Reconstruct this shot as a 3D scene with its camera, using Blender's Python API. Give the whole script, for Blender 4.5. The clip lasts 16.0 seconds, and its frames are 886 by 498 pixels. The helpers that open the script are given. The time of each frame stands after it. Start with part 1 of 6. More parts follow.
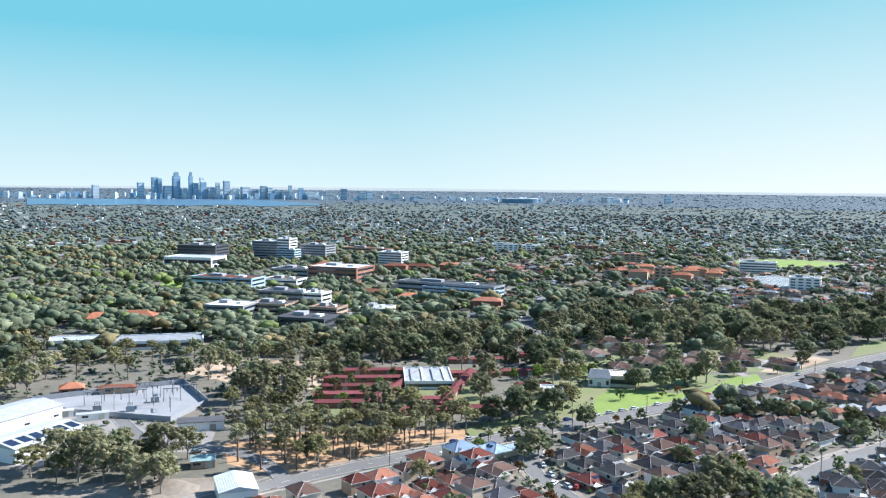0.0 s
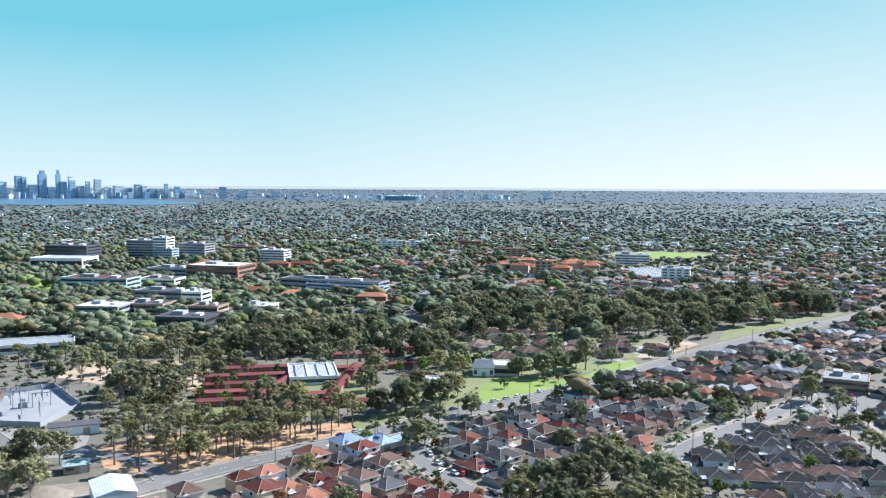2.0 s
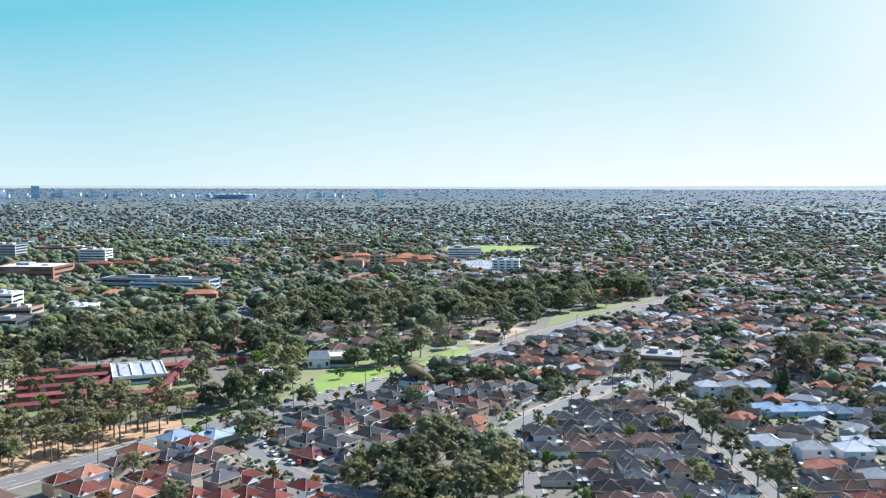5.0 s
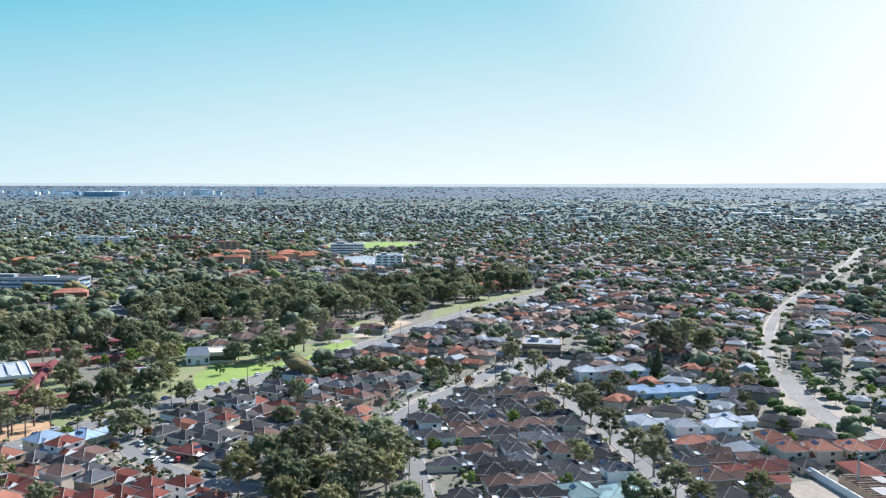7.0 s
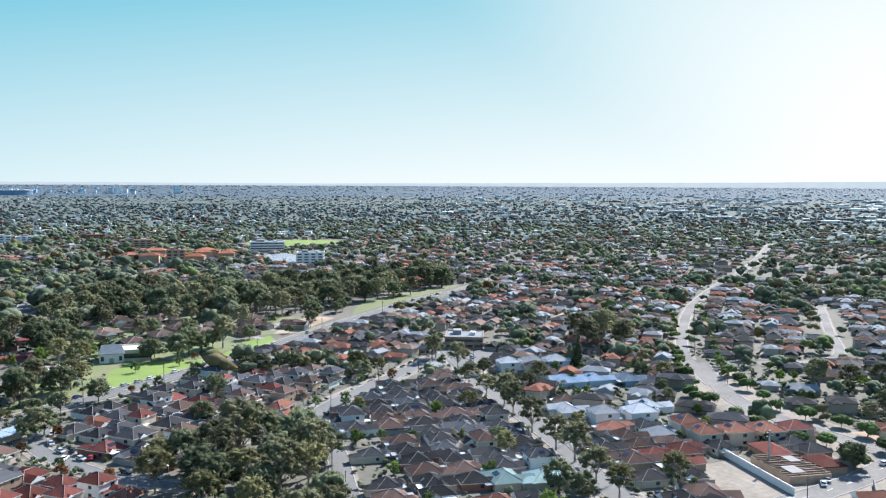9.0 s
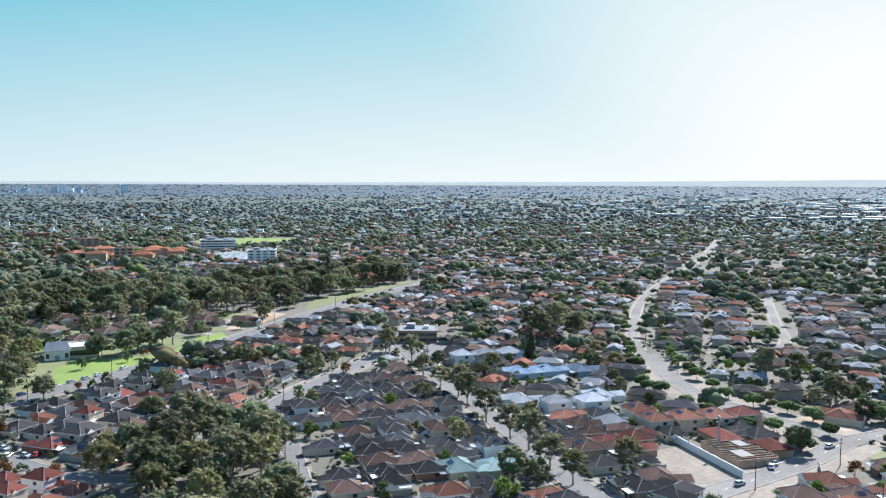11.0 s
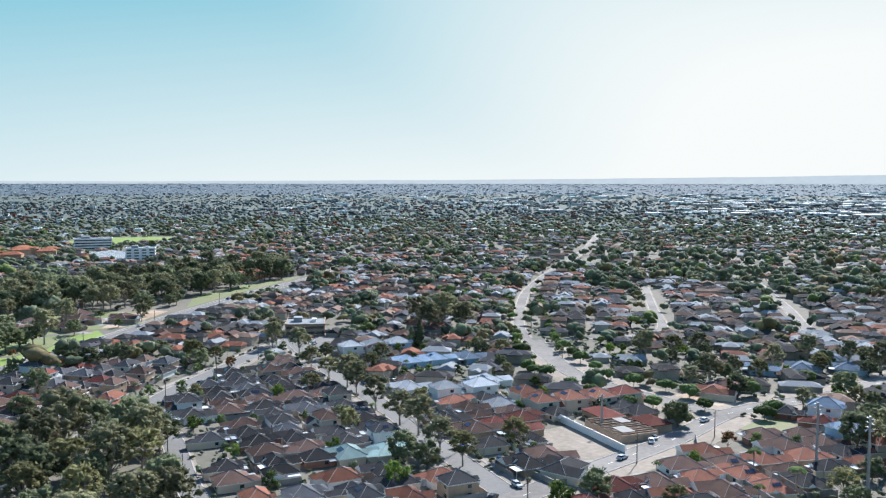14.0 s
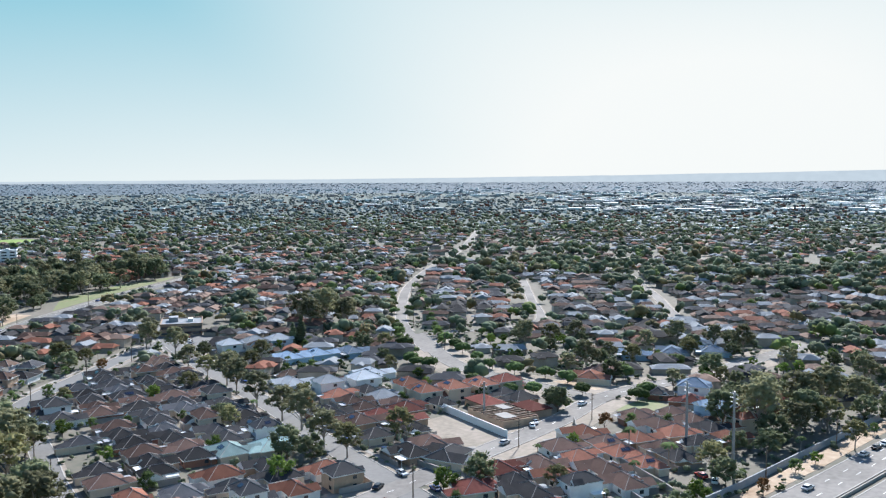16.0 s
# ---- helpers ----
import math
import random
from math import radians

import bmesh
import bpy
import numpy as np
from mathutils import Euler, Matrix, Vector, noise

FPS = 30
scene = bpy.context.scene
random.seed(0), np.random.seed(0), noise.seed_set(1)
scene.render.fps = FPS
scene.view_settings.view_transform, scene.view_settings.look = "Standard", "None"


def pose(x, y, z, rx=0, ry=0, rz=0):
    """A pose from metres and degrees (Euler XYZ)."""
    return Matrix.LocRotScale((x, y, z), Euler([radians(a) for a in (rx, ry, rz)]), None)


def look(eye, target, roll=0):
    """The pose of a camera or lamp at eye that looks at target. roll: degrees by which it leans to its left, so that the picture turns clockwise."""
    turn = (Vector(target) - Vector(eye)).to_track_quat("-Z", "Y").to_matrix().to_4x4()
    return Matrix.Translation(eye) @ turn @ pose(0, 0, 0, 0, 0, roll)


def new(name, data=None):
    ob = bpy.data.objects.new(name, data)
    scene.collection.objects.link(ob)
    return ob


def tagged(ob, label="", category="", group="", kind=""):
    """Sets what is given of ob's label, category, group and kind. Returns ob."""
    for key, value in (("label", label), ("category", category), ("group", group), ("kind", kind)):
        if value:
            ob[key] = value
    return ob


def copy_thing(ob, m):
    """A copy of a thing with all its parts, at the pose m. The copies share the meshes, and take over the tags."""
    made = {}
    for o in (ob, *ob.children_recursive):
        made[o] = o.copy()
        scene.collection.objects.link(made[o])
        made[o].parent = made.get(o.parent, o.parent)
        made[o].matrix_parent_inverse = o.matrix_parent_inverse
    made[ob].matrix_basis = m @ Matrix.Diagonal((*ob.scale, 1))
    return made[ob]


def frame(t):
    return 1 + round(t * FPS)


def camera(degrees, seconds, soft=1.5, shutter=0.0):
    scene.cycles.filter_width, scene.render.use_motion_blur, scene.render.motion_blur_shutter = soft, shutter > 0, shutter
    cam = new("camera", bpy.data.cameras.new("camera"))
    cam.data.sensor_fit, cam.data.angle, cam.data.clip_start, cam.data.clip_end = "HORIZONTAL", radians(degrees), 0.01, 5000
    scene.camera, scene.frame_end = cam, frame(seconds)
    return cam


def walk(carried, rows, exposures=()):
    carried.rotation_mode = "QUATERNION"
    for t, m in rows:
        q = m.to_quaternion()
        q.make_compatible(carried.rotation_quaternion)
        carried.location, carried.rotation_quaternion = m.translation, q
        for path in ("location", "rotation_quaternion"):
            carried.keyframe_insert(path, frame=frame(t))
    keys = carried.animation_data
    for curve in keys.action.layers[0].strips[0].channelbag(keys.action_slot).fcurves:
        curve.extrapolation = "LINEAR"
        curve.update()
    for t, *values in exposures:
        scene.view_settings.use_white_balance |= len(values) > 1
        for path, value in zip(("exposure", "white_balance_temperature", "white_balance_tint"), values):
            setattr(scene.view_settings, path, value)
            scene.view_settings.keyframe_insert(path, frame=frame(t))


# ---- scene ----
cam = camera(53.84, 16.0, soft=1.25)
# seconds, x, y, z, yaw (to the left), pitch, roll
ROWS = [
    (0.0, 0.00, 0.00, 110.00, 0.00, -4.14, 0.60),
    (0.5, -0.11, -0.10, 109.40, -2.23, -4.14, 0.55),
    (1.0, -0.20, -0.19, 108.76, -4.43, -4.15, 0.49),
    (1.5, -0.22, -0.29, 108.03, -6.23, -4.17, 0.41),
    (2.0, -0.15, -0.48, 107.28, -7.64, -4.20, 0.34),
    (2.5, -0.03, -0.69, 106.53, -8.95, -4.22, 0.29),
    (3.0, 0.14, -0.89, 105.74, -10.35, -4.22, 0.23),
    (3.5, 0.26, -0.98, 104.93, -12.08, -4.24, 0.16),
    (4.0, 0.31, -1.02, 104.04, -13.99, -4.22, 0.13),
    (4.5, 0.36, -1.08, 103.06, -16.06, -4.22, 0.14),
    (5.0, 0.36, -1.03, 102.05, -18.49, -4.20, 0.14),
    (7.5, 0.38, -0.25, 97.39, -27.58, -4.30, 0.23),
    (8.0, 0.45, -0.05, 96.46, -28.90, -4.29, 0.26),
    (8.5, 0.51, 0.15, 95.52, -30.28, -4.28, 0.27),
    (9.0, 0.60, 0.34, 94.66, -31.32, -4.28, 0.28),
    (11.5, 0.78, 0.67, 90.45, -35.43, -4.33, 0.22),
    (12.0, 0.84, 0.69, 89.63, -36.69, -4.37, 0.19),
    (12.5, 0.91, 0.71, 88.87, -37.96, -4.38, 0.14),
    (13.0, 0.93, 0.83, 88.16, -39.24, -4.36, 0.13),
    (13.5, 0.98, 0.92, 87.44, -40.53, -4.37, 0.10),
    (14.0, 1.04, 0.98, 86.68, -41.80, -4.34, 0.05),
    (14.5, 1.09, 1.03, 85.93, -43.12, -4.32, -0.01),
    (15.0, 1.03, 1.14, 85.22, -45.17, -4.32, -0.10),
    (15.5, 0.92, 1.14, 84.48, -47.52, -4.36, -0.18),
    (16.0, 0.75, 1.08, 83.79, -49.64, -4.38, -0.22),
]
walk(cam, [(t, pose(x, y, z, 0, 0, yaw) @ pose(0, 0, 0, 90 + pitch) @ pose(0, 0, 0, 0, 0, roll)) for t, x, y, z, yaw, pitch, roll in ROWS],
     exposures=[(0.0, 1.42), (5.0, 1.40), (10.0, 1.31), (16.0, 1.20)])

# ---- world and sun ----
SUN_AZ, SUN_EL = 67.0, 38.0  # degrees clockwise from +y, and above the ground
world = bpy.data.worlds.new("sky")
scene.world = world
world.use_nodes = True
wn, wl = world.node_tree.nodes, world.node_tree.links
sky = wn.new("ShaderNodeTexSky")
sky.sky_type = "NISHITA"
sky.sun_disc = False
sky.sun_elevation, sky.sun_rotation = radians(SUN_EL), radians(SUN_AZ)
sky.altitude, sky.air_density, sky.dust_density, sky.ozone_density = 100, 1.0, 0.08, 3.0
cool = wn.new("ShaderNodeMix")
cool.data_type, cool.blend_type = "RGBA", "MULTIPLY"
cool.inputs["Factor"].default_value, cool.inputs["B"].default_value = 1.0, (1.26, 1.31, 1.31, 1)
wl.new(sky.outputs[0], cool.inputs["A"])


def sky_math(op, a, b=None, c=None, clamp=False):
    q = wn.new("ShaderNodeMath")
    q.operation, q.use_clamp = op, clamp
    for k, v in enumerate((a, b, c)):
        if v is None:
            continue
        if isinstance(v, (int, float)):
            q.inputs[k].default_value = v
        else:
            wl.new(v, q.inputs[k])
    return q.outputs[0]


def sky_mix(factor, a, b):
    q = wn.new("ShaderNodeMix")
    q.data_type = "RGBA"
    for k, v in (("Factor", factor), ("A", a), ("B", b)):
        if isinstance(v, tuple):
            q.inputs[k].default_value = v
        else:
            wl.new(v, q.inputs[k])
    return q.outputs["Result"]


# clear air low down: pale towards the horizon and round the sun, cyan away from it
toward = wn.new("ShaderNodeTexCoord").outputs["Generated"]
height = wn.new("ShaderNodeSeparateXYZ")
wl.new(toward, height.inputs[0])
facing = wn.new("ShaderNodeVectorMath")
facing.operation = "DOT_PRODUCT"
facing.inputs[1].default_value = (math.sin(radians(SUN_AZ)) * math.cos(radians(SUN_EL)), math.cos(radians(SUN_AZ)) * math.cos(radians(SUN_EL)), math.sin(radians(SUN_EL)))
wl.new(toward, facing.inputs[0])
low_haze = sky_math("MULTIPLY_ADD", height.outputs[2], -3.7, 0.61)
wide_glow = sky_math("MULTIPLY", sky_math("MULTIPLY_ADD", facing.outputs["Value"], 2.0, -0.6, True), 0.36)
near_sun = wn.new("ShaderNodeMapRange")
near_sun.interpolation_type = "SMOOTHSTEP"
near_sun.inputs["From Min"].default_value, near_sun.inputs["From Max"].default_value, near_sun.inputs["To Max"].default_value = 0.74, 0.90, 0.6
wl.new(facing.outputs["Value"], near_sun.inputs["Value"])
pale = sky_math("ADD", sky_math("ADD", low_haze, wide_glow), near_sun.outputs["Result"], clamp=True)
AIR = 5.35
hazy_air = sky_mix(pale, (0.235 * AIR, 0.64 * AIR, 0.735 * AIR, 1), (1.17 * AIR, 1.12 * AIR, 0.99 * AIR, 1))
upper = wn.new("ShaderNodeMapRange")
upper.interpolation_type = "SMOOTHSTEP"
upper.inputs["From Min"].default_value, upper.inputs["From Max"].default_value = 0.22, 0.55
wl.new(height.outputs[2], upper.inputs["Value"])
wl.new(sky_mix(upper.outputs["Result"], hazy_air, cool.outputs["Result"]), wn["Background"].inputs[0])
wn["Background"].inputs[1].default_value = 0.069
sun = new("sun", bpy.data.lights.new("sun", "SUN"))
sun.data.energy, sun.data.angle, sun.data.color = 4.6, radians(0.53), (1.0, 0.935, 0.85)
sun.matrix_world = look((0, 0, 0), (-math.sin(radians(SUN_AZ)), -math.cos(radians(SUN_AZ)), -math.tan(radians(SUN_EL))))
scene.view_settings.use_white_balance = True
scene.view_settings.white_balance_temperature, scene.view_settings.white_balance_tint = 5790, 10

# ---- materials ----


def material(name, colour, rough=0.8, vary=0.35, scale=0.15, fine=2.0, bump=0.3, metal=0.0, coat2=None, random_amount=0.25, coords="Object", spec=0.3, island=False):
    """A surface with stains at a wide scale, grain at a fine one, relief and a small change from piece to piece."""
    m = bpy.data.materials.new(name)
    m.use_nodes = True
    n, l = m.node_tree.nodes, m.node_tree.links
    b = n["Principled BSDF"]
    b.inputs["Roughness"].default_value, b.inputs["Metallic"].default_value = rough, metal
    b.inputs["Specular IOR Level"].default_value = spec
    tc = n.new("ShaderNodeTexCoord")
    geo = n.new("ShaderNodeNewGeometry")
    where = tc.outputs["Object"] if coords == "Object" else geo.outputs["Position"]
    wide, small = n.new("ShaderNodeTexNoise"), n.new("ShaderNodeTexNoise")
    wide.inputs["Scale"].default_value, wide.inputs["Detail"].default_value = scale, 4
    small.inputs["Scale"].default_value, small.inputs["Detail"].default_value = fine, 3
    l.new(where, wide.inputs["Vector"]), l.new(where, small.inputs["Vector"])
    mix = n.new("ShaderNodeMix")
    mix.data_type = "RGBA"
    c2 = coat2 or tuple(c * 0.55 for c in colour)
    mix.inputs["A"].default_value, mix.inputs["B"].default_value = (*colour, 1), (*c2, 1)
    ramp = n.new("ShaderNodeMapRange")
    ramp.inputs["From Min"].default_value, ramp.inputs["From Max"].default_value = 0.38, 0.66
    add = n.new("ShaderNodeMath")
    add.operation = "MULTIPLY_ADD"
    add.inputs[1].default_value = 0.6
    l.new(wide.outputs["Fac"], add.inputs[0])
    half = n.new("ShaderNodeMath")
    half.operation = "MULTIPLY"
    half.inputs[1].default_value = 0.42
    l.new(small.outputs["Fac"], half.inputs[0]), l.new(half.outputs[0], add.inputs[2])
    l.new(add.outputs[0], ramp.inputs["Value"])
    strength = n.new("ShaderNodeMath")
    strength.operation = "MULTIPLY"
    strength.inputs[1].default_value = min(1.0, vary * 2 if coat2 is None else 1.0)
    l.new(ramp.outputs["Result"], strength.inputs[0]), l.new(strength.outputs[0], mix.inputs["Factor"])
    hsv = n.new("ShaderNodeHueSaturation")
    value = n.new("ShaderNodeMapRange")
    value.inputs["To Min"].default_value, value.inputs["To Max"].default_value = 1 - random_amount, 1 + random_amount
    if island:
        l.new(geo.outputs["Random Per Island"], value.inputs["Value"])
    else:
        info = n.new("ShaderNodeObjectInfo")
        l.new(info.outputs["Random"], value.inputs["Value"])
    l.new(value.outputs["Result"], hsv.inputs["Value"]), l.new(mix.outputs["Result"], hsv.inputs["Color"])
    l.new(hsv.outputs["Color"], b.inputs["Base Color"])
    if bump:
        bm_ = n.new("ShaderNodeBump")
        bm_.inputs["Strength"].default_value, bm_.inputs["Distance"].default_value = bump, 0.3
        l.new(small.outputs["Fac"], bm_.inputs["Height"]), l.new(bm_.outputs[0], b.inputs["Normal"])
    return m


def leaves(name, colour, colour2, island=False, fine=1.6, amount=0.45, coords="Object"):
    m = material(name, colour, 0.85, 0.5, 0.25, fine, 0.9, coat2=colour2, random_amount=amount, island=island, coords=coords, spec=0.08)
    n, l = m.node_tree.nodes, m.node_tree.links
    b = n["Principled BSDF"]
    through_leaf, both = n.new("ShaderNodeBsdfTranslucent"), n.new("ShaderNodeMixShader")
    l.new(b.inputs["Base Color"].links[0].from_socket, through_leaf.inputs["Color"])
    both.inputs[0].default_value = 0.42
    l.new(b.outputs[0], both.inputs[1]), l.new(through_leaf.outputs[0], both.inputs[2])
    l.new(both.outputs[0], n["Material Output"].inputs["Surface"])
    return m


def tiles(name, colour, course=0.9):
    """Roof covering: courses of tiles over weathered colour."""
    m = material(name, colour, 0.8, 0.3, 0.25, 3.0, 0.25, random_amount=0.42, spec=0.03)
    n, l = m.node_tree.nodes, m.node_tree.links
    tc = [x for x in n if x.type == "TEX_COORD"][0]
    wave = n.new("ShaderNodeTexWave")
    wave.wave_type, wave.bands_direction = "BANDS", "Z"
    wave.inputs["Scale"].default_value, wave.inputs["Distortion"].default_value = 1.6, 0.6
    l.new(tc.outputs["Object"], wave.inputs["Vector"])
    first = [x for x in n if x.type == "BUMP"][0]
    more = n.new("ShaderNodeBump")
    more.inputs["Strength"].default_value, more.inputs["Distance"].default_value = 0.35, 0.1
    l.new(wave.outputs["Fac"], more.inputs["Height"]), l.new(first.outputs[0], more.inputs["Normal"])
    l.new(more.outputs[0], n["Principled BSDF"].inputs["Normal"])
    return m


M = {
    "asphalt": material("asphalt", (0.172, 0.166, 0.157), 0.88, 0.3, 0.04, 0.7, 0.2, coords="World", random_amount=0.05),
    "asphalt_pale": material("pale_asphalt", (0.235, 0.218, 0.198), 0.9, 0.4, 0.04, 0.5, 0.2, coords="World", random_amount=0.05, spec=0.1),
    "white_sheet": material("white_roof_sheet", (0.66, 0.655, 0.63), 0.5, 0.2, 0.02, 0.2, 0.0, random_amount=0.4, island=True, spec=0.3),
    "asphalt_dark": material("dark_asphalt", (0.085, 0.085, 0.09), 0.9, 0.3, 0.04, 0.7, 0.2, coords="World", random_amount=0.05),
    "concrete": material("concrete", (0.28, 0.26, 0.235), 0.9, 0.25, 0.06, 0.8, 0.2, coords="World", random_amount=0.1),
    "kerb": material("kerb_concrete", (0.36, 0.34, 0.31), 0.9, 0.2, 0.1, 1.0, 0.1, coords="World", random_amount=0.05),
    "sand": material("sand", (0.42, 0.33, 0.24), 0.95, 0.4, 0.05, 0.5, 0.3, coat2=(0.27, 0.19, 0.12), coords="World", random_amount=0.06),
    "sand_pale": material("pale_sand", (0.29, 0.245, 0.20), 0.95, 0.4, 0.05, 0.5, 0.3, coat2=(0.17, 0.145, 0.11), coords="World", random_amount=0.06),
    "litter": material("leaf_litter", (0.30, 0.17, 0.085), 0.95, 0.4, 0.06, 0.6, 0.3, coat2=(0.40, 0.27, 0.16), coords="World", random_amount=0.06),
    "lawn": material("lawn_grass", (0.20, 0.27, 0.055), 0.9, 0.4, 0.05, 0.6, 0.4, coat2=(0.145, 0.20, 0.046), coords="World", random_amount=0.06),
    "lawn_dry": material("dry_grass", (0.125, 0.168, 0.055), 0.9, 0.4, 0.05, 0.6, 0.4, coat2=(0.19, 0.165, 0.095), coords="World", random_amount=0.06),
    "gravel": material("blue_metal_gravel", (0.29, 0.295, 0.305), 0.95, 0.3, 0.05, 1.5, 0.3, coords="World", random_amount=0.06),
    "terracotta": tiles("terracotta_tiles", (0.255, 0.112, 0.075)),
    "red": tiles("red_tiles", (0.16, 0.056, 0.044)),
    "brown": tiles("brown_tiles", (0.125, 0.080, 0.065)),
    "charcoal": tiles("charcoal_tiles", (0.052, 0.050, 0.051)),
    "slate": tiles("slate_grey_tiles", (0.088, 0.089, 0.096)),
    "taupe": tiles("taupe_tiles", (0.18, 0.125, 0.098)),
    "blue": tiles("blue_grey_metal_sheets", (0.22, 0.29, 0.38)),
    "pale": tiles("pale_metal_sheets", (0.40, 0.42, 0.44)),
    "green": tiles("sage_metal_sheets", (0.24, 0.33, 0.32)),
    "maroon": tiles("maroon_metal_sheets", (0.175, 0.060, 0.062)),
    "orange": tiles("orange_tiles", (0.32, 0.135, 0.08)),
    "cream": material("cream_render", (0.62, 0.52, 0.40), 0.85, 0.15, 0.3, 3, 0.1, random_amount=0.12),
    "white": material("white_render", (0.76, 0.75, 0.73), 0.8, 0.1, 0.3, 3, 0.1, random_amount=0.06),
    "redbrick": material("red_brick", (0.27, 0.13, 0.09), 0.9, 0.3, 0.4, 5, 0.3, random_amount=0.15),
    "tanbrick": material("tan_brick", (0.42, 0.30, 0.21), 0.9, 0.3, 0.4, 5, 0.3, random_amount=0.15),
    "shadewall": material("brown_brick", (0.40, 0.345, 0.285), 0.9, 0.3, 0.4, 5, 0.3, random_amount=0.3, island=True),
    "greywall": material("grey_wall", (0.30, 0.31, 0.33), 0.85, 0.2, 0.3, 3, 0.1, random_amount=0.12),
    "darkwall": material("dark_wall", (0.07, 0.075, 0.085), 0.6, 0.2, 0.3, 3, 0.1, random_amount=0.1),
    "bluewall": material("pale_blue_wall", (0.36, 0.48, 0.60), 0.8, 0.2, 0.3, 3, 0.1, random_amount=0.1),
    "trim": material("white_trim", (0.72, 0.71, 0.68), 0.6, 0.1, 0.5, 4, 0.0, random_amount=0.1),
    "ridge": material("mortar_ridge", (0.34, 0.31, 0.29), 0.9, 0.2, 0.5, 4, 0.0, random_amount=0.15),
    "glass": material("window_glass", (0.03, 0.04, 0.05), 0.12, 0.2, 0.5, 2, 0.0, random_amount=0.2, spec=0.6),
    "door": material("panel_door", (0.42, 0.38, 0.33), 0.6, 0.1, 0.5, 3, 0.0, random_amount=0.4),
    "fence": material("fence_sheet", (0.25, 0.235, 0.22), 0.8, 0.2, 0.3, 3, 0.0, random_amount=0.3),
    "steel": material("galvanised_steel", (0.33, 0.34, 0.35), 0.5, 0.2, 0.5, 3, 0.0, metal=0.5, random_amount=0.1),
    "wood": material("weathered_wood", (0.16, 0.12, 0.09), 0.85, 0.3, 0.5, 4, 0.2, random_amount=0.2),
    "bark": material("bark", (0.19, 0.145, 0.115), 0.9, 0.4, 0.5, 4, 0.5, random_amount=0.2),
    "bark_pale": material("pale_bark", (0.34, 0.29, 0.24), 0.9, 0.4, 0.5, 4, 0.5, random_amount=0.2),
    "gum": leaves("gum_leaves", (0.262, 0.252, 0.140), (0.172, 0.170, 0.098)),
    "fig": leaves("fig_leaves", (0.188, 0.205, 0.108), (0.125, 0.141, 0.080)),
    "fresh": leaves("fresh_leaves", (0.15, 0.21, 0.045), (0.085, 0.13, 0.03)),
    "street": leaves("street_tree_leaves", (0.130, 0.180, 0.062), (0.078, 0.115, 0.042)),
    "olive": leaves("olive_leaves", (0.245, 0.232, 0.108), (0.15, 0.146, 0.072)),
    "rust": leaves("autumn_leaves", (0.20, 0.10, 0.045), (0.12, 0.085, 0.035)),
    # far_gum and far_dark: bluer than the near leaves, a first tint of haze
    "far_gum": leaves("wood_leaves", (0.215, 0.238, 0.150), (0.148, 0.172, 0.112), island=True, coords="World", fine=0.8),
    "far_olive": leaves("olive_wood_leaves", (0.275, 0.235, 0.120), (0.185, 0.165, 0.090), island=True, coords="World", fine=0.8),
    "far_fresh": leaves("fresh_wood_leaves", (0.215, 0.265, 0.095), (0.150, 0.190, 0.072), island=True, coords="World", fine=0.8),
    "far_dark": leaves("dark_wood_leaves", (0.180, 0.212, 0.130), (0.125, 0.152, 0.098), island=True, coords="World", fine=0.8),
    # distance haze is put into these two base colours, bluer further off
    "haze1": leaves("faintly_hazed_leaves", (0.160, 0.196, 0.188), (0.120, 0.152, 0.148), island=True, coords="World", fine=0.3),
    "haze2": leaves("haze_blue_leaves", (0.175, 0.225, 0.262), (0.145, 0.190, 0.225), island=True, coords="World", fine=0.1, amount=0.3),
    # slate grey shifted towards blue: haze put into the roof colour
    "far_roof": material("hazed_grey_roofing", (0.17, 0.185, 0.20), 0.85, 0.3, 0.02, 0.2, 0.0, random_amount=0.4, island=True),
    "water": material("river_water", (0.075, 0.14, 0.21), 0.35, 0.1, 0.005, 0.05, 0.05, coords="World", random_amount=0.02),
    # city facades: own colours, lightened and blued to carry the haze
    "tower_blue": material("hazed_blue_glass_facade", (0.22, 0.36, 0.50), 0.35, 0.3, 0.02, 0.2, 0.0, random_amount=0.25),
    "tower_grey": material("hazed_grey_facade", (0.44, 0.52, 0.58), 0.6, 0.3, 0.02, 0.2, 0.0, random_amount=0.25),
    "tower_white": material("hazed_white_facade", (0.74, 0.77, 0.78), 0.7, 0.2, 0.02, 0.2, 0.0, random_amount=0.15),
    # pale blue is distance haze given to the hills as base colour
    "hill_haze": material("haze_blue_hill", (0.56, 0.64, 0.72), 0.95, 0.2, 0.004, 0.05, 0.0, coords="World", random_amount=0.02),
    "paving": material("brick_paving", (0.25, 0.21, 0.18), 0.9, 0.4, 0.12, 1.2, 0.2, coat2=(0.17, 0.145, 0.12), coords="World", random_amount=0.35),
    "tyre": material("tyre_rubber", (0.02, 0.02, 0.02), 0.9, 0.1, 1, 4, 0.0),
    "lamp": material("lamp_glass", (0.6, 0.6, 0.58), 0.2, 0.1, 1, 4, 0.0),
    "rear": material("rear_lamp", (0.35, 0.02, 0.02), 0.3, 0.1, 1, 4, 0.0),
    "solar": material("solar_panel", (0.012, 0.018, 0.04), 0.15, 0.1, 1, 4, 0.0, spec=0.6),
}
# hills emit their pale haze tone themselves, whatever light falls on them
hill = bpy.data.materials.new("glowing_hazy_hill")
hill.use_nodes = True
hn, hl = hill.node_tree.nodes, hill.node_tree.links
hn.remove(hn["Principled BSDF"])
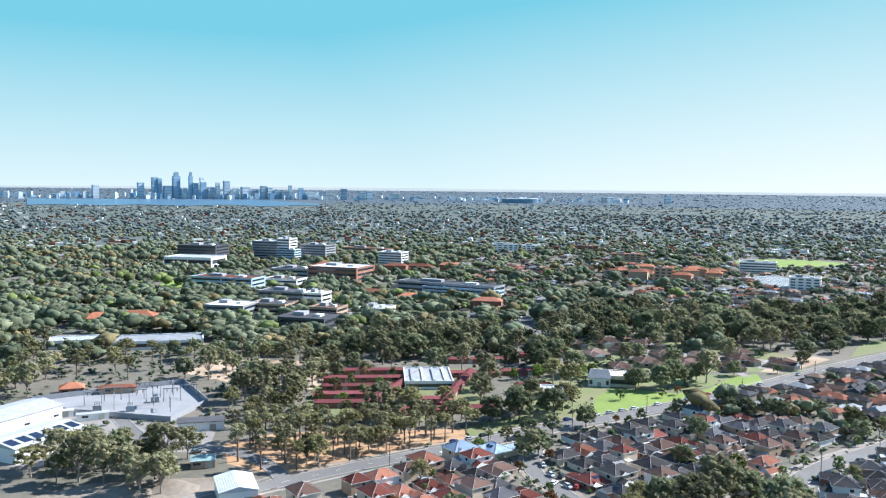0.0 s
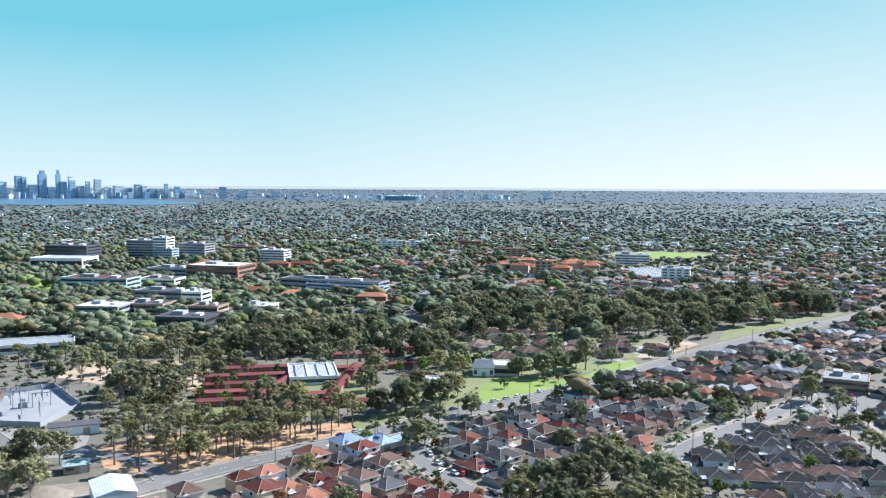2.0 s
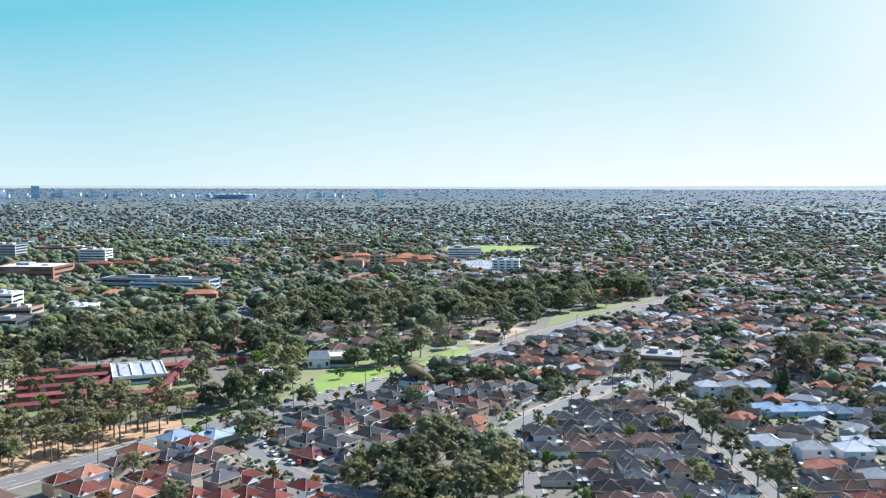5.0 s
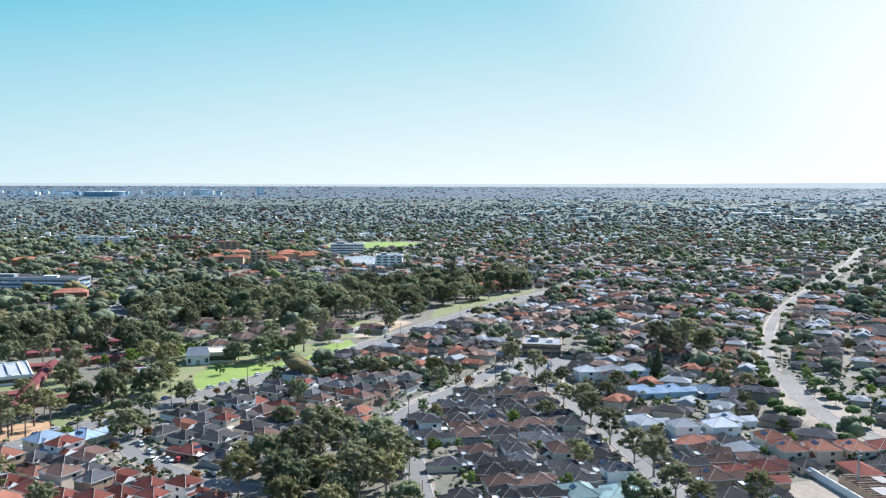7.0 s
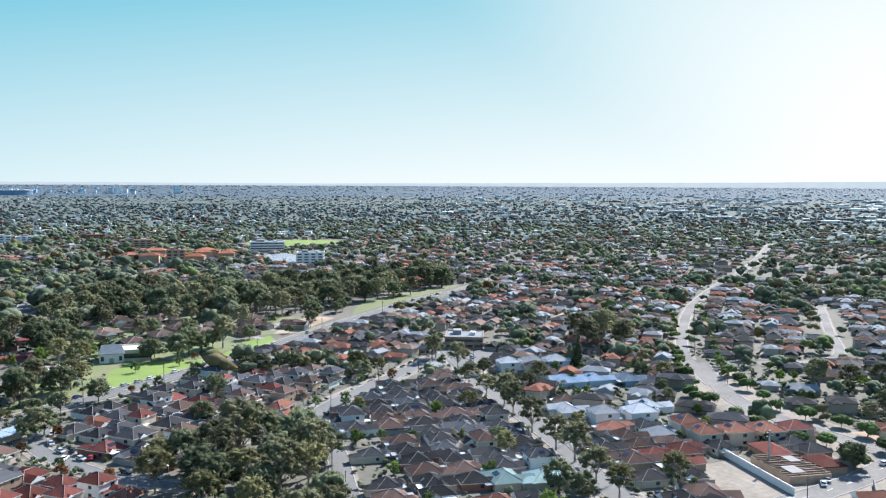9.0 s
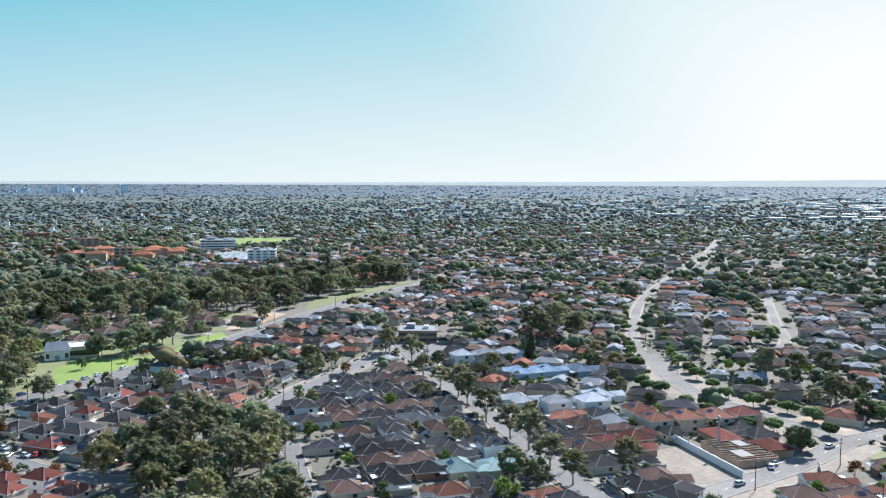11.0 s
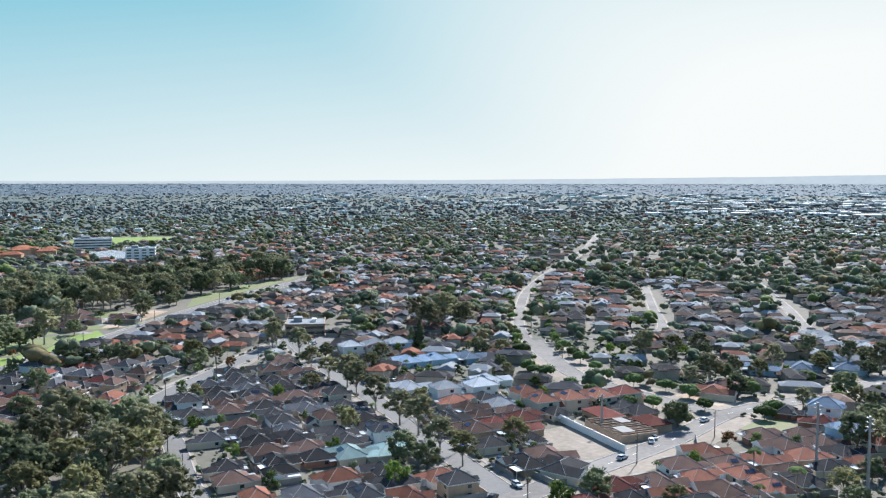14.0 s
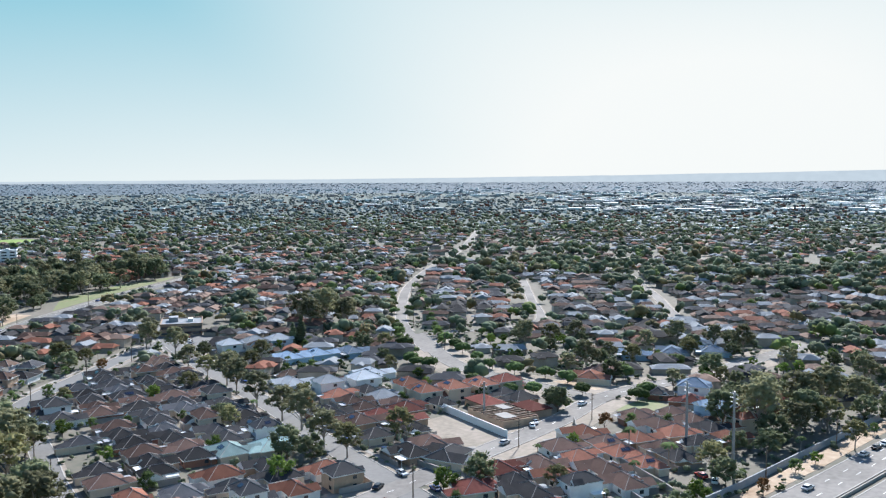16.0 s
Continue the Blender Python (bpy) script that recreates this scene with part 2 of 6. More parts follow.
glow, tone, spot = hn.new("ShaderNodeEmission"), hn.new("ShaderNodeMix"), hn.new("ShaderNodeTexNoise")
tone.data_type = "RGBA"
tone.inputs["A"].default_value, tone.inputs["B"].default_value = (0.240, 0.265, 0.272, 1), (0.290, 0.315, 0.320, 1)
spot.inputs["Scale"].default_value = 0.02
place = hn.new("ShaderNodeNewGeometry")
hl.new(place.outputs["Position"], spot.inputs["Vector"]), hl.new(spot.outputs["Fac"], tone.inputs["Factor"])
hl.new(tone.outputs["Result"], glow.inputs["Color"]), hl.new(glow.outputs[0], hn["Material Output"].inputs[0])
M["hill"] = hill
for key, c in (("white", (0.75, 0.75, 0.74)), ("silver", (0.42, 0.43, 0.44)), ("black", (0.02, 0.02, 0.022)), ("red", (0.32, 0.03, 0.025)), ("blue", (0.03, 0.06, 0.18)), ("grey", (0.13, 0.135, 0.14))):
    M["car_" + key] = material(key + "_car_paint", c, 0.25, 0.05, 1, 4, 0.0, random_amount=0.05, spec=0.5)


# ---- building blocks ----
class Geo:
    """Collects vertices and faces of one mesh."""

    def __init__(self):
        self.v, self.f = [], []

    def add(self, verts, faces):
        k = len(self.v)
        self.v += [tuple(p) for p in verts]
        self.f += [tuple(i + k for i in f) for f in faces]
        return self

    def box(self, x, y, z, w, d, h, turn=0.0):
        """Centre of the base, size, turn in degrees."""
        c, s = math.cos(radians(turn)), math.sin(radians(turn))
        pts = [(x + c * a - s * b, y + s * a + c * b) for a, b in ((-w / 2, -d / 2), (w / 2, -d / 2), (w / 2, d / 2), (-w / 2, d / 2))]
        return self.prism(pts, z, z + h)

    def prism(self, pts, z0, z1):
        n = len(pts)
        area = sum(pts[i][0] * pts[(i + 1) % n][1] - pts[(i + 1) % n][0] * pts[i][1] for i in range(n))
        if area < 0:
            pts = pts[::-1]
        v = [(x, y, z0) for x, y in pts] + [(x, y, z1) for x, y in pts]
        f = [tuple(range(n))[::-1], tuple(range(n, 2 * n))] + [(i, (i + 1) % n, n + (i + 1) % n, n + i) for i in range(n)]
        return self.add(v, f)

    def hip(self, x, y, z, w, d, rise, over=0.5, hip=1.0):
        """A hipped roof over a rectangle along x or y. hip 0: gables."""
        a, b = w / 2 + over, d / 2 + over
        if a >= b:
            r = a - b * hip
            ends = ((-r, 0), (r, 0))
            faces = [(0, 1, 5, 4), (1, 2, 5), (2, 3, 4, 5), (3, 0, 4)]
        else:
            r = b - a * hip
            ends = ((0, -r), (0, r))
            faces = [(0, 1, 4), (1, 2, 5, 4), (2, 3, 5), (3, 0, 4, 5)]
        t = 0.26
        v = [(x - a, y - b, z), (x + a, y - b, z), (x + a, y + b, z), (x - a, y + b, z)] + [(x + p, y + q, z + rise) for p, q in ends]
        v += [(p[0], p[1], z - t) for p in v[:4]]
        faces = faces + [(6, 7, 1, 0), (7, 8, 2, 1), (8, 9, 3, 2), (9, 6, 0, 3), (9, 8, 7, 6)]
        self.add(v, faces)
        return v[:6]

    def capping(self, v, r=0.15):
        """One joined run of ridge and hip capping over a hipped roof's six points."""
        ring = lambda p: [(p[0] - r, p[1], p[2]), (p[0], p[1] - r, p[2]), (p[0] + r, p[1], p[2]), (p[0], p[1] + r, p[2]), (p[0], p[1], p[2] + r)]
        k = len(self.v)
        for p in v:
            self.v += ring(p)
        near = [min((4, 5), key=lambda e: (Vector(v[i]) - Vector(v[e])).length) for i in range(4)]
        for a, b in [(4, 5)] + [(i, near[i]) for i in range(4)]:
            for i in range(4):
                j = (i + 1) % 4
                self.f += [(k + 5 * a + i, k + 5 * b + i, k + 5 * b + 4, k + 5 * a + 4), (k + 5 * a + i, k + 5 * a + j, k + 5 * b + j, k + 5 * b + i)]
        return self

    def rod(self, p, q, r, r2=None, sides=5):
        p, q = Vector(p), Vector(q)
        d = (q - p).normalized()
        u = d.orthogonal().normalized()
        w = d.cross(u)
        v = []
        for at, rr in ((p, r), (q, r if r2 is None else r2)):
            v += [at + rr * (math.cos(6.2832 * i / sides) * u + math.sin(6.2832 * i / sides) * w) for i in range(sides)]
        f = [(i, (i + 1) % sides, sides + (i + 1) % sides, sides + i) for i in range(sides)] + [tuple(range(sides))[::-1], tuple(range(sides, 2 * sides))]
        return self.add(v, f)

    def mesh(self, name, mat, smooth=False):
        me = bpy.data.meshes.new(name)
        me.from_pydata(self.v, [], self.f)
        me.materials.append(mat)
        if smooth:
            me.polygons.foreach_set("use_smooth", [True] * len(me.polygons))
        me.update()
        return me


def part(name, geo, mat, parent=None, label="", smooth=False):
    ob = new(name, geo.mesh(name, mat, smooth) if isinstance(geo, Geo) else geo)
    if parent is not None:
        ob.parent = parent
    if label:
        tagged(ob, label)
    return ob


def bulk(name, verts, faces, mat, smooth=True):
    """A large joined mesh from arrays of vertices and triangles."""
    me = bpy.data.meshes.new(name)
    verts, faces = np.asarray(verts, np.float32), np.asarray(faces, np.int32)
    me.vertices.add(len(verts)), me.loops.add(faces.size), me.polygons.add(len(faces))
    me.vertices.foreach_set("co", verts.ravel())
    me.loops.foreach_set("vertex_index", faces.ravel())
    me.polygons.foreach_set("loop_start", np.arange(len(faces), dtype=np.int32) * 3)
    me.polygons.foreach_set("use_smooth", np.full(len(faces), smooth))
    me.materials.append(mat)
    me.update(calc_edges=True)
    me.validate()
    return new(name, me)


# ---- the lie of the land ----
EYE, FLAT, RIM = 97.0, 1500.0, 4700.0


def reach(r):
    """How far off the land at radius r would lie on a true plain: past FLAT the land is drawn in and rises."""
    s = np.maximum(0.0, (np.asarray(r, float) - FLAT) / (RIM - FLAT))
    return np.asarray(r, float) + 22000 * s ** 2.5


def land(r):
    return EYE * (1 - np.maximum(r, 1.0) / reach(np.maximum(r, 1.0)))


def radius_for(d):
    rs = np.linspace(FLAT, RIM, 2000)
    return float(np.interp(d, reach(rs), rs))


def polar(az, r, up=0.0):
    a = radians(az)
    return (r * math.sin(a), r * math.cos(a), float(land(r)) + up)


radii = [0, 60, 120, 180, 240, 300, 400, 500, 650, 800, 1000, 1250, 1500] + list(np.linspace(1560, 4800, 44))
STEPS = 180
gv = [(r * math.sin(6.283185 * i / STEPS), r * math.cos(6.283185 * i / STEPS), float(land(min(r, RIM))) + (0 if r <= RIM else 0.5)) for r in radii for i in range(STEPS)]
gf = [(j * STEPS + (i + 1) % STEPS, j * STEPS + i, (j + 1) * STEPS + i, (j + 1) * STEPS + (i + 1) % STEPS) for j in range(1, len(radii) - 1) for i in range(STEPS)]
gf += [(i, STEPS + i, STEPS + (i + 1) % STEPS) for i in range(STEPS)]
soil = material("ground_soil", (0.165, 0.143, 0.115), 0.95, 0.5, 0.02, 0.25, 0.3, coat2=(0.094, 0.096, 0.070), coords="World", random_amount=0.02)
gn, gl = soil.node_tree.nodes, soil.node_tree.links
# far ground: dark scrub with some distance haze put into its colour
hazed_scrub = material("faintly_hazed_far_scrub", (0.100, 0.118, 0.098), 0.95, 0.5, 0.01, 0.08, 0.2, coat2=(0.075, 0.093, 0.082), coords="World", random_amount=0.02)
ground = tagged(new("ground", Geo().add(gv, gf).mesh("ground", soil, True)), "sandy ground with dry and green grass", "ground", kind="structure")


ground.data.materials.append(hazed_scrub)
# outermost ground: the blue is haze, painted as base colour
ground.data.materials.append(material("haze_blue_farthest_scrub", (0.072, 0.100, 0.120), 0.95, 0.5, 0.006, 0.05, 0.2, coat2=(0.056, 0.080, 0.098), coords="World", random_amount=0.02))
# the ground steps to its haze-tinted colours by distance
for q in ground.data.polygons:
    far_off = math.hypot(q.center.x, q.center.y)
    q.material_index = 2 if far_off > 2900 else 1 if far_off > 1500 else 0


def patch(name, pts, mat, z, label, category, curve=0):
    """A flat piece of ground with its own covering."""
    g = Geo().prism(list(pts), z - 0.3, z)
    return tagged(new(name, g.mesh(name, M[mat])), label, category, kind="structure")


def smooth_line(pts, step=6.0):
    pts = [Vector((*p, 0)) for p in pts]
    out = []
    for i in range(len(pts) - 1):
        a, b, c, d = pts[max(0, i - 1)], pts[i], pts[i + 1], pts[min(len(pts) - 1, i + 2)]
        n = max(2, int((c - b).length / step))
        for k in range(n):
            t = k / n
            out.append(0.5 * ((2 * b) + (c - a) * t + (2 * a - 5 * b + 4 * c - d) * t * t + (3 * b - a - 3 * c + d) * t ** 3))
    return out + [pts[-1]]


def ribbon(line, off0, off1, z0, z1):
    """A strip along a line between two offsets to its left."""
    g = Geo()
    v, f = [], []
    for i, p in enumerate(line):
        d = (line[min(i + 1, len(line) - 1)] - line[max(i - 1, 0)]).normalized()
        nrm = Vector((-d.y, d.x, 0))
        a, b = p + nrm * off0, p + nrm * off1
        v += [(a.x, a.y, z1), (b.x, b.y, z1), (a.x, a.y, z0), (b.x, b.y, z0)]
    for i in range(len(line) - 1):
        k, m = 4 * i, 4 * i + 4
        f += [(k, m, m + 1, k + 1), (k + 2, m + 2, m, k), (k + 1, m + 1, m + 3, k + 3)]
    return g.add(v, f)


ROADS = []


def pieces(line, off, own):
    """The stretches of a strip at that offset that keep clear of all other roads."""
    run, out = [], []
    for i, q in enumerate(line):
        d = (line[min(i + 1, len(line) - 1)] - line[max(i - 1, 0)]).normalized()
        x, y = q.x - d.y * off, q.y + d.x * off
        free = all(k == own or float(np.min(np.hypot(other[:, 0] - x, other[:, 1] - y))) > half + 0.4 for k, (other, half) in enumerate(ROADS))
        if free:
            run.append(q)
        if not free or i == len(line) - 1:
            if len(run) > 1:
                out.append(run)
            run = []
    return out


def strips(line, off0, off1, z1, own):
    g = Geo()
    for run in pieces(line, (off0 + off1) / 2, own):
        r = ribbon(run, min(off0, off1), max(off0, off1), -0.3, z1)
        g.add(r.v, r.f)
    return g


def road(name, pts, width, label, mat="asphalt", paths=True, verge=None):
    line = smooth_line(pts, 4.0)
    ROADS.append((np.array([(p.x, p.y) for p in line]), width / 2))
    PLANNED.append((name, line, width / 2, label, mat, paths, verge))


PLANNED = []


def lay_roads():
    for own, (name, line, w, label, mat, paths, verge) in enumerate(PLANNED):
        z = 0.10 + 0.005 * own
        ob = tagged(new(name, ribbon(line, -w, w, -0.3, z).mesh(name, M[mat])), label, "road", kind="structure")
        for s in (-1, 1):
            part("kerb", strips(line, s * w, s * (w + 0.35), 0.24, own), M["kerb"], ob, "pale concrete kerb")
            if verge:
                part("verge", strips(line, s * (w + 0.35), s * (w + verge), 0.055 + 0.002 * own, own), M["sand_pale"], ob, "dry sandy verge")
            if paths:
                part("footpath", strips(line, s * (w + 2.2), s * (w + 3.6), 0.13 + 0.003 * own, own), M["concrete"], ob, "pale concrete footpath")


def road_gap(x, y):
    """Distance from the nearest road's edge."""
    best = 1e9
    for line, half in ROADS:
        best = min(best, float(np.min(np.hypot(line[:, 0] - x, line[:, 1] - y))) - half)
    return best


def inside(x, y, poly):
    hit = False
    n = len(poly)
    for i in range(n):
        (x0, y0), (x1, y1) = poly[i], poly[(i + 1) % n]
        if (y0 > y) != (y1 > y) and x < (x1 - x0) * (y - y0) / (y1 - y0) + x0:
            hit = not hit
    return hit


# ---- roads ----
AV = [(-62, 313), (-31, 336), (12, 365), (43, 388), (102, 424), (145, 454), (190, 490), (237, 529), (312, 585), (362, 621), (426, 659), (500, 720)]
road("road_avenue", AV, 9.0, "wide grey asphalt avenue beside the lawn")
road("road_avenue_west", [(-62, 313), (-80, 298), (-110, 268), (-140, 230)], 8.0, "grey asphalt road curving past the wood")
road("road_depot", [(-58, 318), (-68, 336), (-80, 348), (-95, 356), (-125, 366), (-150, 400)], 6.5, "narrow grey asphalt depot road", paths=False)
road("road_side_street", [(130, 318), (152, 340), (175, 357), (213, 384), (240, 402), (258, 408)], 8.0, "grey asphalt side street between houses", verge=4.5)
road("road_gum_street", [(285, 470), (266, 432), (247, 388), (228, 334), (214, 290), (202, 252), (188, 213), (174, 170), (166, 145), (150, 100)], 8.5, "grey asphalt street lined with tall gums", verge=5)
road("road_cross_street", [(130, 160), (190, 163), (253, 165), (289, 170), (317, 167), (350, 158), (400, 152), (460, 144)], 9.0, "pale asphalt cross street", "asphalt_pale", verge=8, paths=False)
road("road_boulevard", [(356, 322), (324, 280), (306, 252), (299, 228), (296, 205), (292, 170)], 9.0, "pale boulevard lined with round clipped trees", "asphalt_pale", verge=10, paths=False)
road("road_long_street", [(322, 282), (367, 342), (428, 401), (521, 479), (652, 568), (764, 636), (946, 759), (1200, 940), (1400, 1085)], 6.5, "pale straight street running far off", "asphalt_pale", verge=1.6, paths=False)
road("road_upper_street", [(357, 320), (398, 299), (438, 296), (513, 354), (607, 427)], 5.5, "pale suburban street", "asphalt_pale", verge=1.5, paths=False)
road("road_hill_street", [(500, 236), (535, 260), (583, 292), (656, 345), (735, 402)], 6.0, "pale suburban street", "asphalt_pale", verge=1.5, paths=False)
road("road_short_street", [(134, 322), (126, 280), (112, 240), (104, 212), (98, 185)], 7.0, "narrow grey asphalt street", verge=1.5, paths=False)
road("road_close", [(40, 360), (36, 332), (46, 303), (58, 281), (78, 262)], 6.5, "short asphalt close with a turning head", verge=2.5, paths=False)
road("road_campus", [(60, 620), (75, 654), (68, 709), (86, 793), (98, 854), (126, 901)], 9.0, "campus road with many parked cars", paths=False)
# the highway takes the pale asphalt to imitate sun sheen by colour
road("road_highway", [(150, 88), (190, 82), (231, 75), (268, 70), (305, 66), (420, 52), (600, 30)], 11.0, "pale grey highway carriageway", "asphalt_pale", paths=False)
road("road_highway_far_lanes", [(150, 73), (190, 67), (231, 60), (268, 55), (305, 51), (420, 37), (600, 15)], 11.0, "pale grey highway carriageway", "asphalt_pale", paths=False)
lay_roads()


def dashes(index, off, gap=9.0, length=3.0):
    """Painted lane dashes along a road."""
    name, line, w, *_ = PLANNED[index]
    g, dist, last = Geo(), 0.0, 0.0
    for p, q in zip(line, line[1:]):
        d = q - p
        dist += d.length
        if dist - last > gap:
            last, u = dist, d.normalized()
            g.box(p.x - u.y * off, p.y + u.x * off, 0.0, length, 0.16, 0.10 + 0.005 * index + 0.012, math.degrees(math.atan2(u.y, u.x)))
    part("lane_marking", g, M["trim"], bpy.data.objects[name], "white painted lane dashes")


dashes(13, -1.8), dashes(13, 1.8), dashes(14, -1.8), dashes(14, 1.8), dashes(0, 0.0), dashes(5, 0.0)

# ---- ground coverings ----
LAWN = [(72, 408), (81, 452), (95, 474), (126, 462), (148, 475), (170, 504), (188, 514), (184, 492), (146, 462), (104, 433)]
patch("lawn", LAWN, "lawn", 0.06, "bright green mown lawn beside the avenue", "lawn")
patch("hall_grass", [(36, 428), (72, 411), (84, 452), (97, 476), (128, 466), (150, 480), (176, 512), (120, 508), (90, 516), (52, 492)], "lawn_dry", 0.045, "patchy grass round the meeting hall", "grass")
patch("unit_grass", [(84, 512), (180, 520), (214, 514), (240, 560), (205, 614), (80, 626)], "lawn_dry", 0.042, "patchy green and sandy ground between brown-roofed units", "grass")
patch("sandy_verge", [(192, 520), (204, 516), (252, 560), (246, 572), (226, 566)], "sand", 0.055, "bare sandy verge beside the avenue", "ground")
patch("lawn_strip", [(12, 374), (40, 398), (72, 414), (80, 430), (40, 415), (10, 392)], "lawn_dry", 0.05, "patchy green and dry grass strip", "grass")
patch("lawn_roundabout", [(268, 566), (330, 612), (420, 672), (440, 690), (380, 672), (300, 620)], "lawn_dry", 0.05, "long grassy road reserve", "grass")
WOOD = [(-92, 362), (-84, 336), (-60, 322), (-19, 353), (14, 374), (10, 390), (-30, 384), (-72, 380)]
patch("wood_floor", WOOD, "litter", 0.05, "orange-brown leaf litter under tall trunks", "ground")
patch("clearing", [(-108, 470), (-70, 462), (-60, 500), (-90, 540), (-140, 545), (-150, 500)], "sand", 0.05, "bare orange sandy clearing", "ground")
YARD = [(-206, 430), (-142, 474), (-117, 430), (-125, 396), (-177, 408)]
patch("substation_yard", YARD, "gravel", 0.06, "pale grey gravel yard of a substation", "yard")
patch("depot_apron", [(-150, 290), (-128, 312), (-100, 318), (-76, 322), (-66, 300), (-90, 270)], "sand_pale", 0.04, "pale sandy depot apron", "yard")
patch("depot_yard", [(-190, 330), (-210, 400), (-178, 404), (-125, 392), (-100, 380), (-96, 350), (-140, 352), (-150, 330)], "concrete", 0.05, "worn concrete yard round the sheds", "yard")
LOT = [(239, 200), (228, 168), (203, 166), (209, 186), (222, 203)]
patch("empty_lot", LOT, "sand_pale", 0.06, "cleared sandy building lot", "ground")
PARK = [(284, 160), (306, 157), (297, 138), (268, 137)]
patch("pocket_park", PARK, "lawn_dry", 0.06, "patchy green pocket park", "grass")
patch("sandy_corner", [(306, 200), (318, 196), (316, 176), (304, 178)], "sand", 0.08, "bare sandy street corner", "ground")
PLAZA = [(238, 378), (262, 372), (282, 405), (268, 432), (246, 412)]
patch("shop_carpark", PLAZA, "asphalt", 0.092, "grey asphalt car park by the shop", "car park")
patch("yellow_lot", [(400, 505), (440, 498), (398, 470), (385, 480)], "sand", 0.06, "bare yellow sand lot", "ground")
OVAL = [(520 + 85 * math.cos(a * 0.3927), 1290 + 75 * math.sin(a * 0.3927)) for a in range(16)]
patch("sports_oval", OVAL, "lawn", 0.3, "pale green sports oval", "sports field")
patch("campus_green", [(-300, 880), (-250, 860), (-230, 960), (-260, 1010), (-310, 990)], "lawn", 0.3, "green playing field ringed by trees", "sports field")
CARPARK = [(345, 1055), (420, 1100), (440, 975), (367, 968)]
patch("car_yard", CARPARK, "concrete", 0.3, "pale car yard with rows of cars", "car park")
patch("campus_carpark", [(-420, 1130), (-300, 1200), (-320, 1260), (-460, 1240)], "concrete", 0.3, "pale sandy car park", "car park")
patch("campus_carpark", [(20, 1050), (120, 1040), (120, 1100), (30, 1110)], "asphalt", 0.3, "car park among trees", "car park")
patch("bush_clearing", [(700, 330), (820, 350), (840, 420), (740, 400)], "sand_pale", 0.15, "dry bare clearing in bush", "ground")
patch("bush_clearing", [(880, 360), (1000, 370), (1010, 430), (900, 420)], "sand_pale", 0.15, "dry bare clearing in bush", "ground")
patch("village_lane", [(120, 560), (180, 530), (225, 545), (200, 565), (150, 580), (120, 600)], "sand_pale", 0.05, "pale sandy ground round the units", "ground")

patch("highway_verge", [(170, 97.5), (228, 88.5), (268, 84.5), (330, 77.5), (420, 66), (420, 61), (330, 72), (268, 78), (228, 83), (170, 92)], "sand", 0.07, "dry sandy verge along the highway wall", "ground")

# ---- houses ----
WINDOWS = {}


